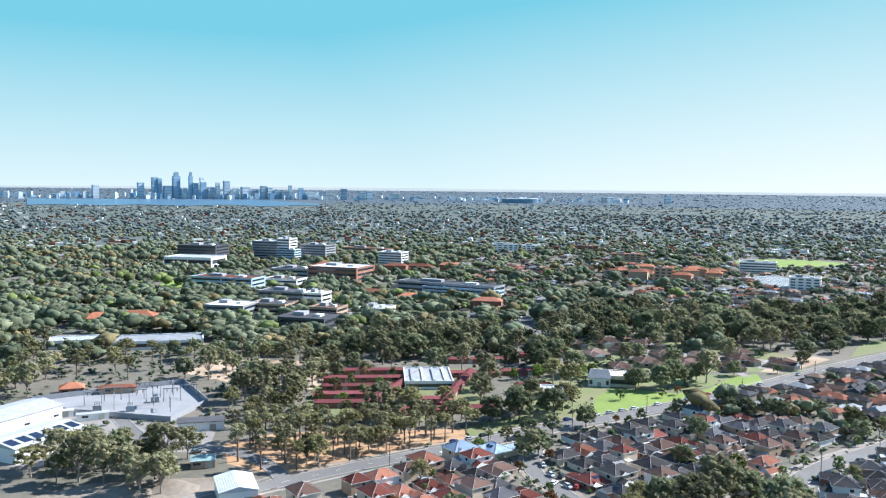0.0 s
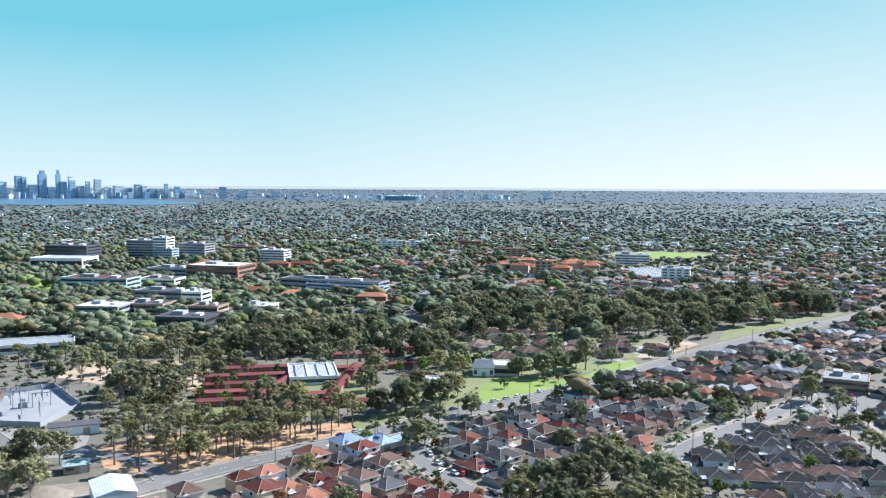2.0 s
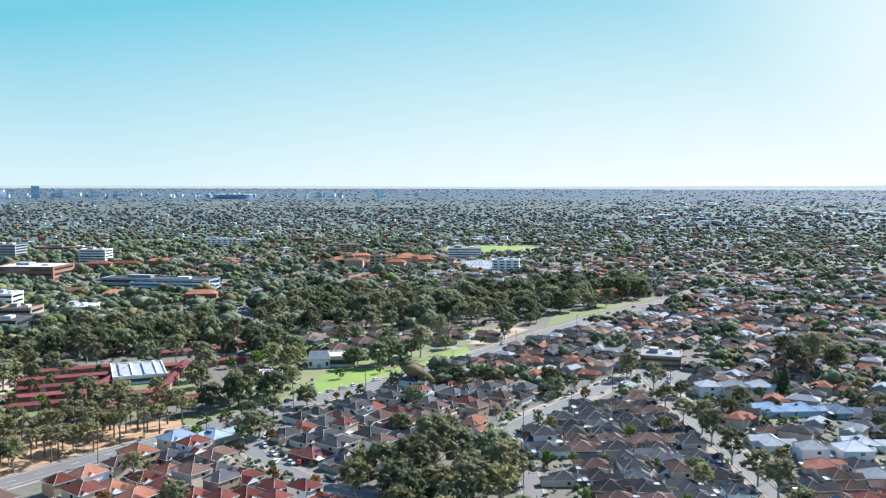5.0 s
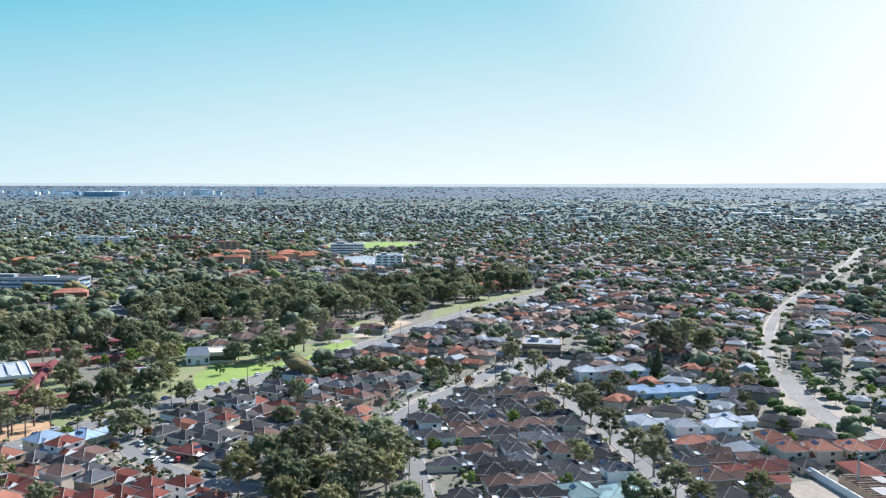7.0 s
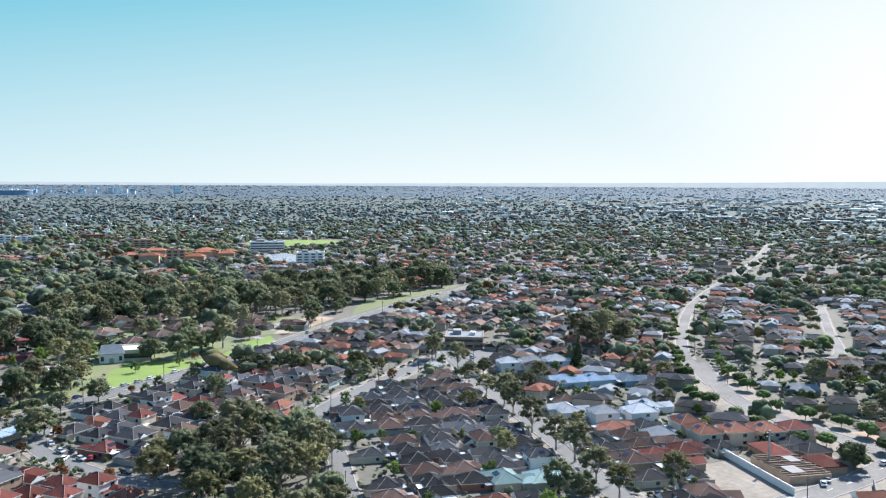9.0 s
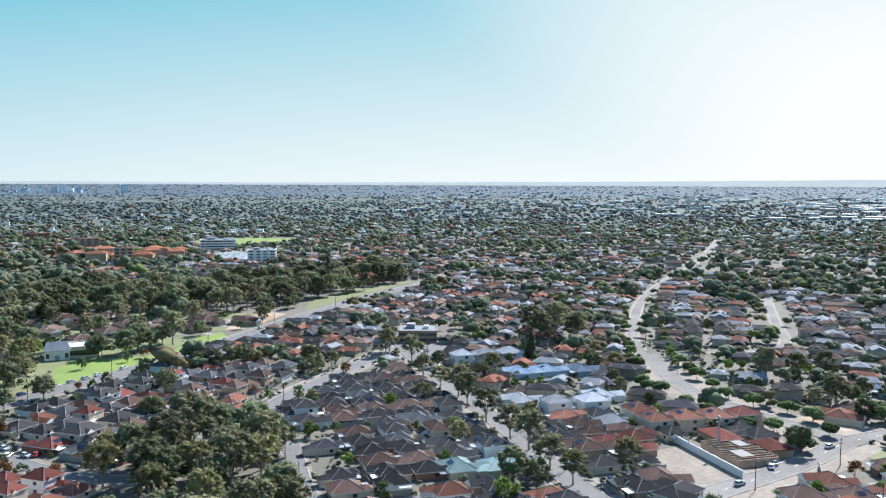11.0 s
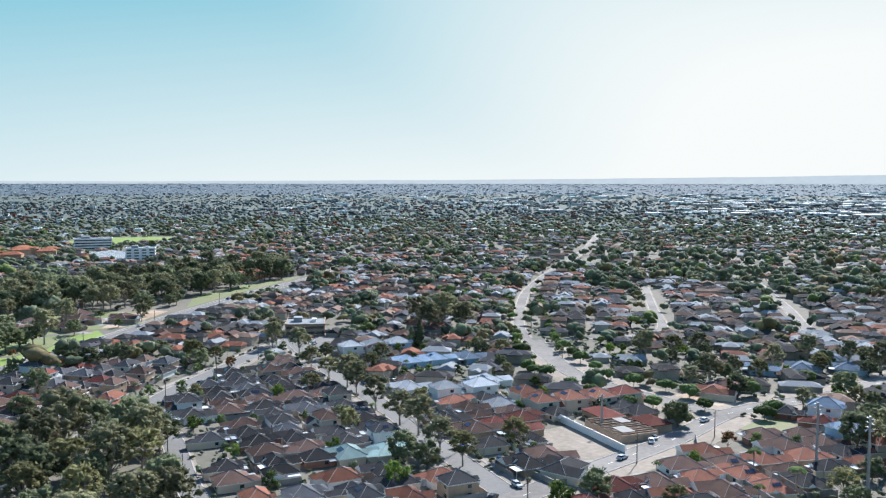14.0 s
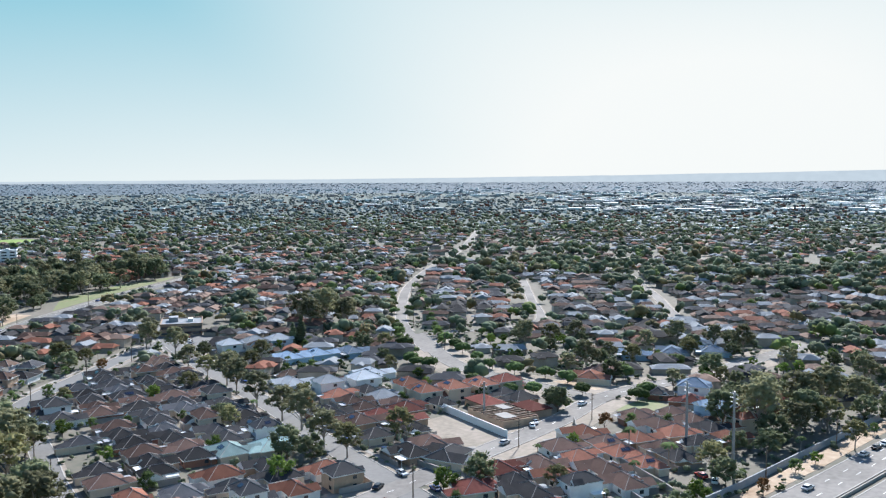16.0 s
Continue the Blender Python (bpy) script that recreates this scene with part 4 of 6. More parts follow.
# gums along the street
for x, y, k, s in ((236, 372, "gum_a", 0.8), (222, 340, "gum_a", 0.75), (217, 318, "gum_c", 0.8), (214, 300, "gum_a", 0.85), (207, 284, "gum_a", 0.85), (200, 262, "gum_b", 0.75), (194, 240, "gum_a", 0.8), (191, 226, "gum_b", 0.8), (183, 206, "gum_a", 0.8), (180, 192, "gum_c", 0.85), (169, 196, "fig_a", 0.7), (196, 300, "gum_c", 0.7), (242, 404, "gum_a", 0.75), (252, 422, "gum_a", 0.8), (236, 398, "gum_b", 0.7)):
    plant(k, x, y, s, group="gums along the street")
plant("cypress", 293, 346, 1.0), plant("cypress", 290, 349, 0.85)
for x, y, s in ((322, 372, 1.0), (338, 380, 1.15), (352, 392, 1.1), (334, 396, 1.0), (350, 372, 0.9), (364, 402, 0.9), (342, 366, 0.9)):
    plant("gum_b", x, y, s, group="gums in the small park")
for x, y, k, s in ((286, 118, "fig_b", 0.9), (296, 108, "gum_b", 1.0), (282, 104, "gum_b", 0.95), (303, 122, "fig_a", 0.9), (308, 100, "gum_a", 1.0), (318, 94, "gum_b", 1.0), (296, 94, "fig_b", 0.9), (284, 92, "gum_a", 0.8), (330, 100, "gum_a", 0.9), (274, 96, "fig_a", 0.8), (338, 88, "gum_a", 0.8), (262, 94, "fig_a", 0.7), (350, 96, "fig_a", 0.8), (300, 88, "gum_c", 0.9)):
    plant(k, x, y, s, group="trees by the highway")
plant("fig_a", 266, 172, 0.75), plant("fig_a", 186, 146, 0.7), plant("fresh", 176, 150, 0.9), plant("palm", 232, 112, 1.0), plant("palm", 238, 128, 0.9)
plant("fresh", 152, 190, 1.0), plant("fresh", 114, 330, 1.1), plant("fig_a", 96, 338, 0.8), plant("garden", 34, 346, 1.3), plant("fig_a", 40, 352, 0.85), plant("gum_a", 36, 346, 0.8)
# round dark tree by the junction, and trees on the lawn
plant("fig_b", 232, 552, 1.0), plant("fig_a", 262, 580, 0.7), plant("fig_a", 270, 586, 0.7)
for x, y, k, s in ((93, 446, "garden", 0.8), (116, 452, "garden", 0.7), (120, 470, "fig_b", 0.95), (128, 478, "fig_b", 1.05), (136, 482, "fig_a", 1.0), (110, 480, "fig_a", 0.8), (150, 488, "gum_b", 0.95), (146, 494, "fig_a", 0.9), (126, 459, "rust", 0.7), (106, 470, "fig_a", 0.9)):
    plant(k, x, y, s)
# wood of tall trunks along the avenue
fill(WOOD, ["pine", "pine", "pine_b", "gum_c"], 5.0, 330, 0.72, 0.98, "tall trunks in the wood")
# rows along the long street
for i in range(26):
    t = i / 25
    x, y = 330 + (470 - 330) * t, 296 + (436 - 296) * t
    for s in (-1, 1):
        if rnd.random() < 0.75 and clear(x + s * 7.5, y - s * 7.5, 5, False, 1.0):
            plant(rnd.choice(["dome", "garden", "garden"]), x + s * 7.5, y - s * 7.5, rnd.uniform(0.75, 1.0), group="trees along the long street")

# ---- campus and other large buildings ----
STAND = []


def block(name, x, y, w, d, h, turn, wall, roof, floors, label, category="building", bands=True, plant_room=True, z0=0.0, bays=0):
    """A flat-roofed block with a parapet, rows of windows and roof plant."""
    h *= 0.98 if y > 600 else 1.0
    turn -= 26 if y > 600 and x < 60 else 0
    root = new(name)
    part("wall", Geo().box(0, 0, -0.2, w, d, h + 0.2), M[wall], root)
    rim = Geo()
    for cx, cy, a, b in ((0, -d / 2, w + 0.7, 0.5), (0, d / 2, w + 0.7, 0.5), (-w / 2, 0, 0.5, d - 0.5), (w / 2, 0, 0.5, d - 0.5)):
        rim.box(cx, cy, h - 0.3, a, b, 1.2)
    part("parapet", rim, M[wall], root)
    over = part("roof", Geo().box(0, 0, h, w - 0.6, d - 0.6, 0.25), M[roof], root)
    fh = h / floors
    bays = bays or max(3, int(w / 8))
    for s in range(floors):
        z = s * fh + fh * 0.32
        for sy, turn2 in ((-d / 2 - 0.04, 0),):
            for b in range(bays if not bands else max(1, bays // 4)):
                n = bays if not bands else max(1, bays // 4)
                wx = -w / 2 + (b + 0.5) * w / n
                part("window", Geo().box(wx, sy, z, w / n * (0.96 if bands else 0.6), 0.14, fh * 0.45), M["glass"], root)
        for sx in (1,):
            part("window", Geo().box(sx * (w / 2 + 0.04), 0, z, 0.14, d * 0.86, fh * 0.45), M["glass"], root)
    if plant_room:
        part("roof_plant", Geo().box(-w * 0.2, d * 0.1, h + 0.25, w * 0.22, d * 0.3, 2.6), M["greywall"], over, "grey plant room")
        part("roof_plant", Geo().box(w * 0.22, 0, h + 0.25, w * 0.12, d * 0.22, 1.8), M["trim"], over, "pale air-handling unit")
    root.matrix_basis = pose(x, y, z0, 0, 0, turn)
    BLOCKED.append((x, y, 0.5 * math.hypot(w, d) + 5))
    # kept free of trees on the camera's side, so the block shows
    BLOCKED.append((x * (1 - 20 / math.hypot(x, y)), y * (1 - 20 / math.hypot(x, y)), w * 0.22))
    return tagged(root, label, category)


block("office_block", -345, 1253, 60, 40, 22, 12, "darkwall", "slate", 5, "dark glazed office block with flat roof")
block("sports_hall", -333, 1171, 68, 45, 12, 14, "white", "pale", 1, "white low sports hall with metal roof", plant_room=False)
block("tower_block", -252, 1282, 48, 30, 27, 8, "greywall", "pale", 7, "grey residential block with many windows")
block("tower_block", -226, 1262, 20, 24, 32, 8, "white", "pale", 8, "white tall residential block")
block("tower_block", -221, 1250, 28, 20, 17, 8, "bluewall", "pale", 5, "pale blue-grey residential block")
block("tower_block", -184, 1282, 42, 30, 22, 4, "greywall", "slate", 6, "grey glazed residential block")
block("teaching_block", -120, 1418, 90, 25, 8, 2, "tanbrick", "terracotta", 2, "long low brick teaching block")
block("office_block", -67, 1183, 34, 22, 20, 3, "white", "pale", 6, "white office block with window bands")
block("teaching_block", -225, 911, 70, 30, 13, 10, "bluewall", "terracotta", 3, "blue-grey glazed teaching block")
block("teaching_block", -170, 935, 40, 26, 9, 10, "white", "taupe", 2, "low white teaching block")
block("teaching_block", -177, 1053, 50, 40, 9, 8, "greywall", "slate", 2, "low grey teaching block")
block("library", -118, 1014, 62, 50, 16, 6, "redbrick", "pale", 3, "brick library with pale flat roof")
block("teaching_block", 8, 898, 112, 26, 10, -2, "greywall", "slate", 2, "long grey teaching block with window bands", bays=10)
block("teaching_block", 20, 876, 86, 12, 7, -2, "bluewall", "pale", 2, "long low pale block with louvred windows", bays=9, plant_room=False)
block("teaching_block", -173, 711, 34, 30, 12, 14, "greywall", "white", 3, "boxy grey block with a white roof edge")
block("teaching_block", -140, 795, 52, 24, 13, 10, "greywall", "slate", 3, "grey teaching block with roof plant")
block("teaching_block", -142, 728, 34, 28, 11, 11, "tanbrick", "slate", 3, "tan brick teaching block")
block("teaching_block", -103, 668, 40, 32, 9, 9, "darkwall", "slate", 2, "dark low block with a curved roof beside")
block("teaching_block", -92, 700, 24, 22, 12, 9, "tanbrick", "taupe", 3, "tan brick teaching block")
block("teaching_block", -110, 760, 18, 20, 16, 9, "white", "pale", 4, "tall white stair block")
block("teaching_block", -55, 721, 24, 24, 9, 3, "white", "pale", 2, "small white cubic teaching block")
block("shed_row", -244, 580, 36, 18, 5, 18, "white", "pale", 1, "low white roofed carport", plant_room=False)
block("shed_row", -192, 585, 58, 26, 5, 15, "white", "pale", 1, "low white roofed shed row", plant_room=False)
block("apartment_block", 417, 1150, 46, 25, 14, -20, "white", "pale", 4, "white apartment block with dark bands")
block("apartment_block", 402, 962, 32, 22, 13, -26, "white", "pale", 4, "white apartment block with square windows", bands=False)
block("apartment_block", 256, 1008, 20, 16, 18, -14, "tanbrick", "orange", 5, "orange-roofed tan apartment tower", bands=False)
block("apartment_block", 274, 1298, 44, 20, 12, -12, "tanbrick", "orange", 4, "orange brick apartment block", bands=False)
block("apartment_block", 241, 1476, 44, 20, 11, -9, "redbrick", "terracotta", 4, "distant red brick apartment block", bands=False)
block("apartment_block", 104, 1452, 44, 20, 14, -4, "white", "pale", 4, "white distant office block", bands=False)
block("apartment_block", 155, 1492, 40, 20, 10, -6, "white", "pale", 3, "white distant office block", bands=False)
block("corner_shop", 276, 428, 22, 24, 6, -35, "tanbrick", "pale", 2, "corner shop with a white roof", category="shop")
block("meeting_hall", 97, 484, 24, 16, 5.5, -14, "cream", "white", 1, "low white hall with a long veranda", plant_room=False)
block("white_house", 60, 452, 16, 13, 4, -7, "white", "pale", 1, "white flat-roofed house among trees", plant_room=False, category="house")

for i, (x, y, w, turn) in enumerate(((232, 1030, 22, -20), (258, 1044, 20, 10), (284, 1030, 24, -30), (300, 1052, 20, 0), (246, 1066, 22, 20), (276, 1072, 24, -10), (310, 1078, 22, 15), (330, 1056, 20, -20), (226, 1090, 22, 0), (256, 1104, 24, -15), (290, 1112, 24, 10), (324, 1100, 22, -25), (214, 1050, 18, 30), (344, 1084, 20, 5))):
    STAND.append(("apartment_house", x, y, w, 13, 8 if i % 3 else 11, turn, "tanbrick", "orange" if i % 4 else "terracotta", "tan apartment house with an orange hipped roof"))
for i, (x, y, w, turn) in enumerate(((-60, 1100, 30, -10), (-100, 1120, 26, 15), (-30, 1130, 34, -20), (10, 1120, 28, 0), (-70, 850, 30, -15), (-30, 820, 24, 5), (40, 770, 26, -10), (380, 690, 24, 20), (405, 705, 22, 30), (-150, 1110, 24, 0), (430, 640, 20, 35))):
    STAND.append(("brick_block", x, y, w, 14, 6 if i % 3 else 9, turn, "redbrick", "orange" if i % 2 else "terracotta", "red brick block with an orange tiled roof"))

# white hall with its high gabled roof
hall = new("white_hall")
g = Geo().box(0, 0, 0, 12, 8, 5)
part("wall", g, M["white"], hall)
g = Geo()
g.hip(0, 0, 5.0, 12, 8, 4.2, 0.6, 0.35)
part("roof", g, M["pale"], hall, "pale steep gabled roof")
part("door", Geo().box(0, -4.04, 0, 2.2, 0.15, 2.6), M["door"], hall)
for x in (-4.5, 4.5):
    part("window", Geo().box(x, -4.04, 1.2, 1.6, 0.15, 2.4), M["glass"], hall)
hall.matrix_basis = pose(88, 480, 0, 0, 0, -12)
BLOCKED.append((88, 480, 12))
tagged(hall, "white rendered hall with a steep pale roof beside the lawn", "hall")


def shed(name, x, y, w, d, h, turn, wall, roof, label, skylights=0, rise=2.0, hip=0.0):
    root = new(name)
    part("wall", Geo().box(0, 0, -0.2, w, d, h + 0.2), M[wall], root)
    g = Geo()
    g.hip(0, 0, h + 0.15, w, d, rise, 0.4, hip)
    over = part("roof", g, M[roof], root)
    for i in range(skylights):
        sx = -w / 2 + (i + 0.5) * w / skylights
        k = rise / (d / 2 + 0.4) if w >= d else 0
        y0, y1 = -d * 0.38, -d * 0.12
        zz = lambda q: h + 0.15 + (d / 2 + 0.4 + q) * k + 0.1
        part("skylight", Geo().add([(sx - w / skylights * 0.36, y0, zz(y0)), (sx + w / skylights * 0.36, y0, zz(y0)), (sx + w / skylights * 0.36, y1, zz(y1)), (sx - w / skylights * 0.36, y1, zz(y1))], [(0, 1, 2, 3)]), M["solar"], over, "dark roof panel")
    for i in range(max(2, int(w / 8))):
        part("roller_door" if i % 2 else "window", Geo().box(-w / 2 + (i + 0.5) * w / max(2, int(w / 8)), -d / 2 - 0.03, 0.05 if i % 2 else 1.4, 2.8, 0.14, 2.8 if i % 2 else 1.0), M["door" if i % 2 else "glass"], root)
    root.matrix_basis = pose(x, y, 0, 0, 0, turn)
    BLOCKED.append((x, y, 0.5 * math.hypot(w, d) + 1))
    return tagged(root, label, "shed")


for spec in STAND:
    shed(*spec, 0, 3.0, 1.0)
shed("warehouse", -168, 353, 36, 22, 6, 66, "white", "pale", "white steel warehouse with dark roof panels", 6)
shed("warehouse", -196, 388, 40, 24, 6, 66, "white", "pale", "white steel warehouse beside the substation", 0)
shed("control_building", -108, 386, 20, 9, 4, 15, "white", "slate", "white control building with dark roof", 0, 0.6)
shed("hut", -193, 449, 12, 9, 3.2, 20, "redbrick", "orange", "small orange-roofed brick hut", 0, 2.6, 1.0)
shed("hut", -170, 452, 18, 7, 3, 15, "tanbrick", "terracotta", "long low brick hut", 0, 1.2, 1.0)
shed("hut", -93, 334, 9, 8, 3, 16, "tanbrick", "green", "small hut with a pale green roof", 0, 1.2, 1.0)
shed("store_shed", -72, 300, 13, 18, 5, 20, "white", "pale", "pale steel store shed", 0, 1.6)
shed("lodge", -268, 676, 24, 16, 5, 25, "tanbrick", "orange", "lodge with a steep orange tiled roof", 0, 4, 1.0)
shed("lodge", -240, 682, 28, 16, 6, 5, "tanbrick", "orange", "lodge with a steep orange tiled roof", 0, 4, 1.0)
shed("white_canopy", -180, 402, 14, 4, 3, 25, "white", "pale", "long white transformer shelter", 0, 0.3)
shed("white_canopy", -162, 399, 14, 4, 3, 25, "white", "pale", "long white transformer shelter", 0, 0.3)

# red-roofed school of long linked wings
patch("courtyard_grass", [(-68, 412), (-70, 512), (-26, 520), (30, 520), (20, 430), (-10, 402)], "lawn_dry", 0.045, "green courtyard grass between school wings", "grass")
WINGS = [(-46, 428, 34, 9, 5), (-46, 446, 40, 9, 5), (-44, 464, 40, 9, 5), (-44, 484, 44, 9, 5), (-40, 504, 46, 9, 5), (-14, 436, 34, 9, 5), (14, 420, 30, 9, 5), (18, 500, 30, 9, 5), (-8, 416, 26, 9, 5), (26, 540, 44, 9, 5), (70, 560, 40, 9, 5), (-30, 412, 20, 9, 5), (46, 506, 22, 9, 5), (50, 470, 20, 9, 8)]
for x, y, w, d, turn in WINGS:
    shed("school_wing", x, y, w, d - 2.0, 2.6, turn, "redbrick", "maroon", "long brick school wing with maroon metal roof", 0, 0.9, 0.6)
for x, y, w, turn in ((-26, 458, 90, 72), (8, 462, 84, 78)):
    shed("covered_walk", x, y, w, 4.5, 3.0, turn, "redbrick", "maroon", "covered walk with maroon metal roof", 0, 1.0)
block("school_hall", -8, 484, 26, 36, 3.8, 4, "white", "pale", 1, "white flat school hall with ribbed roof", plant_room=False)
ribs = new("roof_units")
for i in range(4):
    part("roof_rib", Geo().box(-9 + 6 * i, 0, 0, 1.2, 32, 0.7), M["white" if i % 2 else "greywall"], ribs)
ribs.matrix_basis = pose(-8, 484, 4.05, 0, 0, 4)
tagged(ribs, "long white and grey ribs on the school hall roof", "roof units")

# brown-roofed units beyond the lawn
for i, (x, y, turn) in enumerate(((100, 560, 20), (122, 574, 40), (146, 560, 10), (168, 556, 30), (190, 548, 15), (212, 536, 40), (128, 536, 10), (152, 530, 25), (176, 526, 10), (90, 600, 20), (116, 604, 10), (142, 600, 30), (66, 590, 15), (196, 570, 20), (108, 520, 5))):
    place_house(x, y, turn, "brown" if i % 3 else "taupe", "tanbrick", 1, i % 5, 1.05)
    BLOCKED.append((x, y, 11))
BLOCKED += [(-165, 432, 34), (-135, 432, 24), (110, 440, 22), (90, 430, 16), (150, 475, 14), (-100, 500, 24), (165, 490, 16)]

# substation gear, poles and walls


def gantry(x, y, turn, h=7.0):
    root = new("substation_gantry")
    for s in (-1, 1):
        part("post", Geo().rod((s * 4, 0, 0), (s * 4, 0, h), 0.22, 0.16), M["steel"], root)
    part("beam", Geo().box(0, 0, h - 0.5, 9, 0.4, 0.4), M["steel"], root)
    for s in (-2.5, 0, 2.5):
        part("insulator", Geo().rod((s, 0, h - 2), (s, 0, h - 0.5), 0.18), M["darkwall"], root)
    root.matrix_basis = pose(x, y, 0, 0, 0, turn)
    return tagged(root, "grey steel substation gantry with insulators", "gantry", "substation gear")


first = gantry(-172, 424, 20)
for x, y in ((-160, 420), (-166, 434), (-152, 430), (-148, 440), (-142, 424), (-136, 434), (-140, 448), (-154, 446), (-132, 418), (-130, 442)):
    copy_thing(first, pose(x, y, 0, 0, 0, 20 + rnd.choice((0, 90))))
for i, (x, y) in enumerate(((-166, 414), (-150, 414), (-144, 432))):
    tr = new("transformer")
    part("tank", Geo().box(0, 0, 0, 4, 2.6, 2.8), M["greywall"], tr)
    for s in (-1, 0, 1):
        part("bushing", Geo().rod((s, 0, 2.8), (s, 0.2, 4.4), 0.2, 0.1), M["darkwall"], tr)
    tr.matrix_basis = pose(x, y, 0.06, 0, 0, 20)
    tagged(tr, "grey transformer on the gravel yard", "transformer", "substation gear")


heap = Geo()
hr = random.Random(4)
hp = [(0, 0, 2.6)]
for ring, (rad, hz) in enumerate(((2.5, 2.0), (5.0, 1.1), (7.5, 0.0))):
    hp += [((rad + hr.uniform(-0.7, 0.7)) * 1.6 * math.cos(a * 0.6283), (rad + hr.uniform(-0.7, 0.7)) * math.sin(a * 0.6283), hz * hr.uniform(0.8, 1.2)) for a in range(10)]
hq = [(0, 1 + i, 1 + (i + 1) % 10) for i in range(10)] + [(1 + 10 * k + i, 11 + 10 * k + i, 11 + 10 * k + (i + 1) % 10, 1 + 10 * k + (i + 1) % 10) for k in range(2) for i in range(10)]
for x, y, turn in ((-112, 304, 20), (-98, 309, -15)):
    ob = tagged(new("sand_mound", heap.mesh("sand_mound", M["sand_pale"], True) if heap.v else heap.add(hp, hq).mesh("sand_mound", M["sand_pale"], True)), "pale heap of sand in the depot", "sand heap")
    ob.matrix_basis = pose(x, y, 0, 0, 0, turn)


def long_wall(name, pts, h, mat, label, thick=0.35):
    g = Geo()
    for (x0, y0), (x1, y1) in zip(pts, pts[1:]):
        n = math.hypot(x1 - x0, y1 - y0)
        g.box((x0 + x1) / 2, (y0 + y1) / 2, 0, n + thick, thick, h, math.degrees(math.atan2(y1 - y0, x1 - x0)))
    return tagged(new(name, g.mesh(name, M[mat])), label, "wall", kind="structure")


long_wall("wall_yard", YARD + YARD[:1], 2.6, "greywall", "grey boundary wall round the substation")
long_wall("wall_lot", [(241, 206), (228, 167)], 2.6, "white", "tall pale wall beside the cleared lot")
long_wall("wall_villas", [(258, 160), (240, 147), (216, 105), (206, 92)], 2.2, "concrete", "long pale wall between villas")
long_wall("wall_lane", [(225, 145), (204, 108), (196, 94)], 2.0, "concrete", "long pale wall between villas")
long_wall("wall_highway", [(180, 97), (228, 90), (268, 86), (330, 79)], 2.2, "greywall", "grey wall along the highway")
long_wall("wall_barrier", [(150, 80.5), (190, 74.5), (231, 67.5), (268, 62.5), (305, 58.5), (420, 44.5)], 0.9, "concrete", "low concrete barrier between carriageways")
long_wall("wall_corner", [(190, 178), (188, 162), (196, 158), (206, 161)], 1.7, "concrete", "curved pale garden wall on the corner")


def pole(x, y, h, turn, arms=2, steel=False):
    root = new("power_pole")
    part("mast", Geo().rod((0, 0, -0.3), (0, 0, h), 0.5 if steel else 0.18, 0.3 if steel else 0.12, 8), M["steel" if steel else "wood"], root)
    for i in range(arms):
        arm = part("crossarm", Geo().box(0, 0, h - 0.8 - 1.3 * i, 2.4 if not steel else 3.6, 0.14, 0.14), M["steel" if steel else "wood"], root)
        for s in ((-1, 1) if steel else ()):
            part("insulator", Geo().rod((s * 1.05, 0, h - 0.66 - 1.3 * i), (s * 1.05, 0, h - 0.35 - 1.3 * i), 0.08), M["trim"], arm)
    root.matrix_basis = pose(x, y, 0, 0, 0, turn)
    return tagged(root, "tall grey steel power pole" if steel else "weathered wooden power pole with crossarms", "power pole", "power poles")


pole(245, 98, 23, 60, 3, True), pole(257, 118, 21, 60, 3, True), pole(243, 188, 13, 0, 2, True)
wooden = pole(265, 157, 9.5, 0)
for x, y, turn in ((222, 158, 0), (168, 154, 0), (192, 205, 73), (205, 245, 73), (219, 288, 73), (233, 334, 73), (252, 382, 73), (146, 328, 35), (180, 351, 35), (215, 376, 35), (100, 418, 35), (60, 392, 35), (20, 362, 35), (-20, 335, 35), (160, 458, 35), (220, 508, 35), (290, 560, 35), (117, 262, 73), (108, 232, 73), (310, 235, 73), (330, 280, 40), (375, 342, 40), (430, 394, 40), (470, 430, 40), (289, 82, 0), (244, 88, 0)):
    copy_thing(wooden, pose(x, y, 0, 0, 0, turn))

# half-built villas beside the lot
site = new("unfinished_building")
for i in range(5):
    part("wall", Geo().box(-11 + 5.5 * i, 0, 0, 0.25, 15, 2.6), M["tanbrick"], site, "bare brick wall")
for j in range(3):
    part("wall", Geo().box(0, -7.4 + 7.4 * j, 0, 22, 0.25, 2.55), M["tanbrick"], site, "bare brick wall")
for i in range(12):
    part("rafter", Geo().box(-10 + 1.8 * i, 0.5 * (i % 2), 2.65 + 0.1 * (i % 3), 0.5, 15.5, 0.25), M["wood" if i % 3 else "taupe"], site)
part("sheeting", Geo().box(-6, 3, 3.05, 7, 5, 0.08).box(4, -3, 3.05, 6, 4, 0.08), M["fence"], site, "loose grey sheeting")
site.matrix_basis = pose(246, 182, 0, 0, 0, 71)
tagged(site, "half-built brick villas with open rafters", "building site")
for x, y, w, turn in ((258, 178, 12, 71), (254, 196, 14, 71)):
    shed("villa", x, y, w, 9, 2.8, turn, "tanbrick", "red", "brick villa with red tiled roof", 0, 2.0, 1.0)

# ---- cars ----


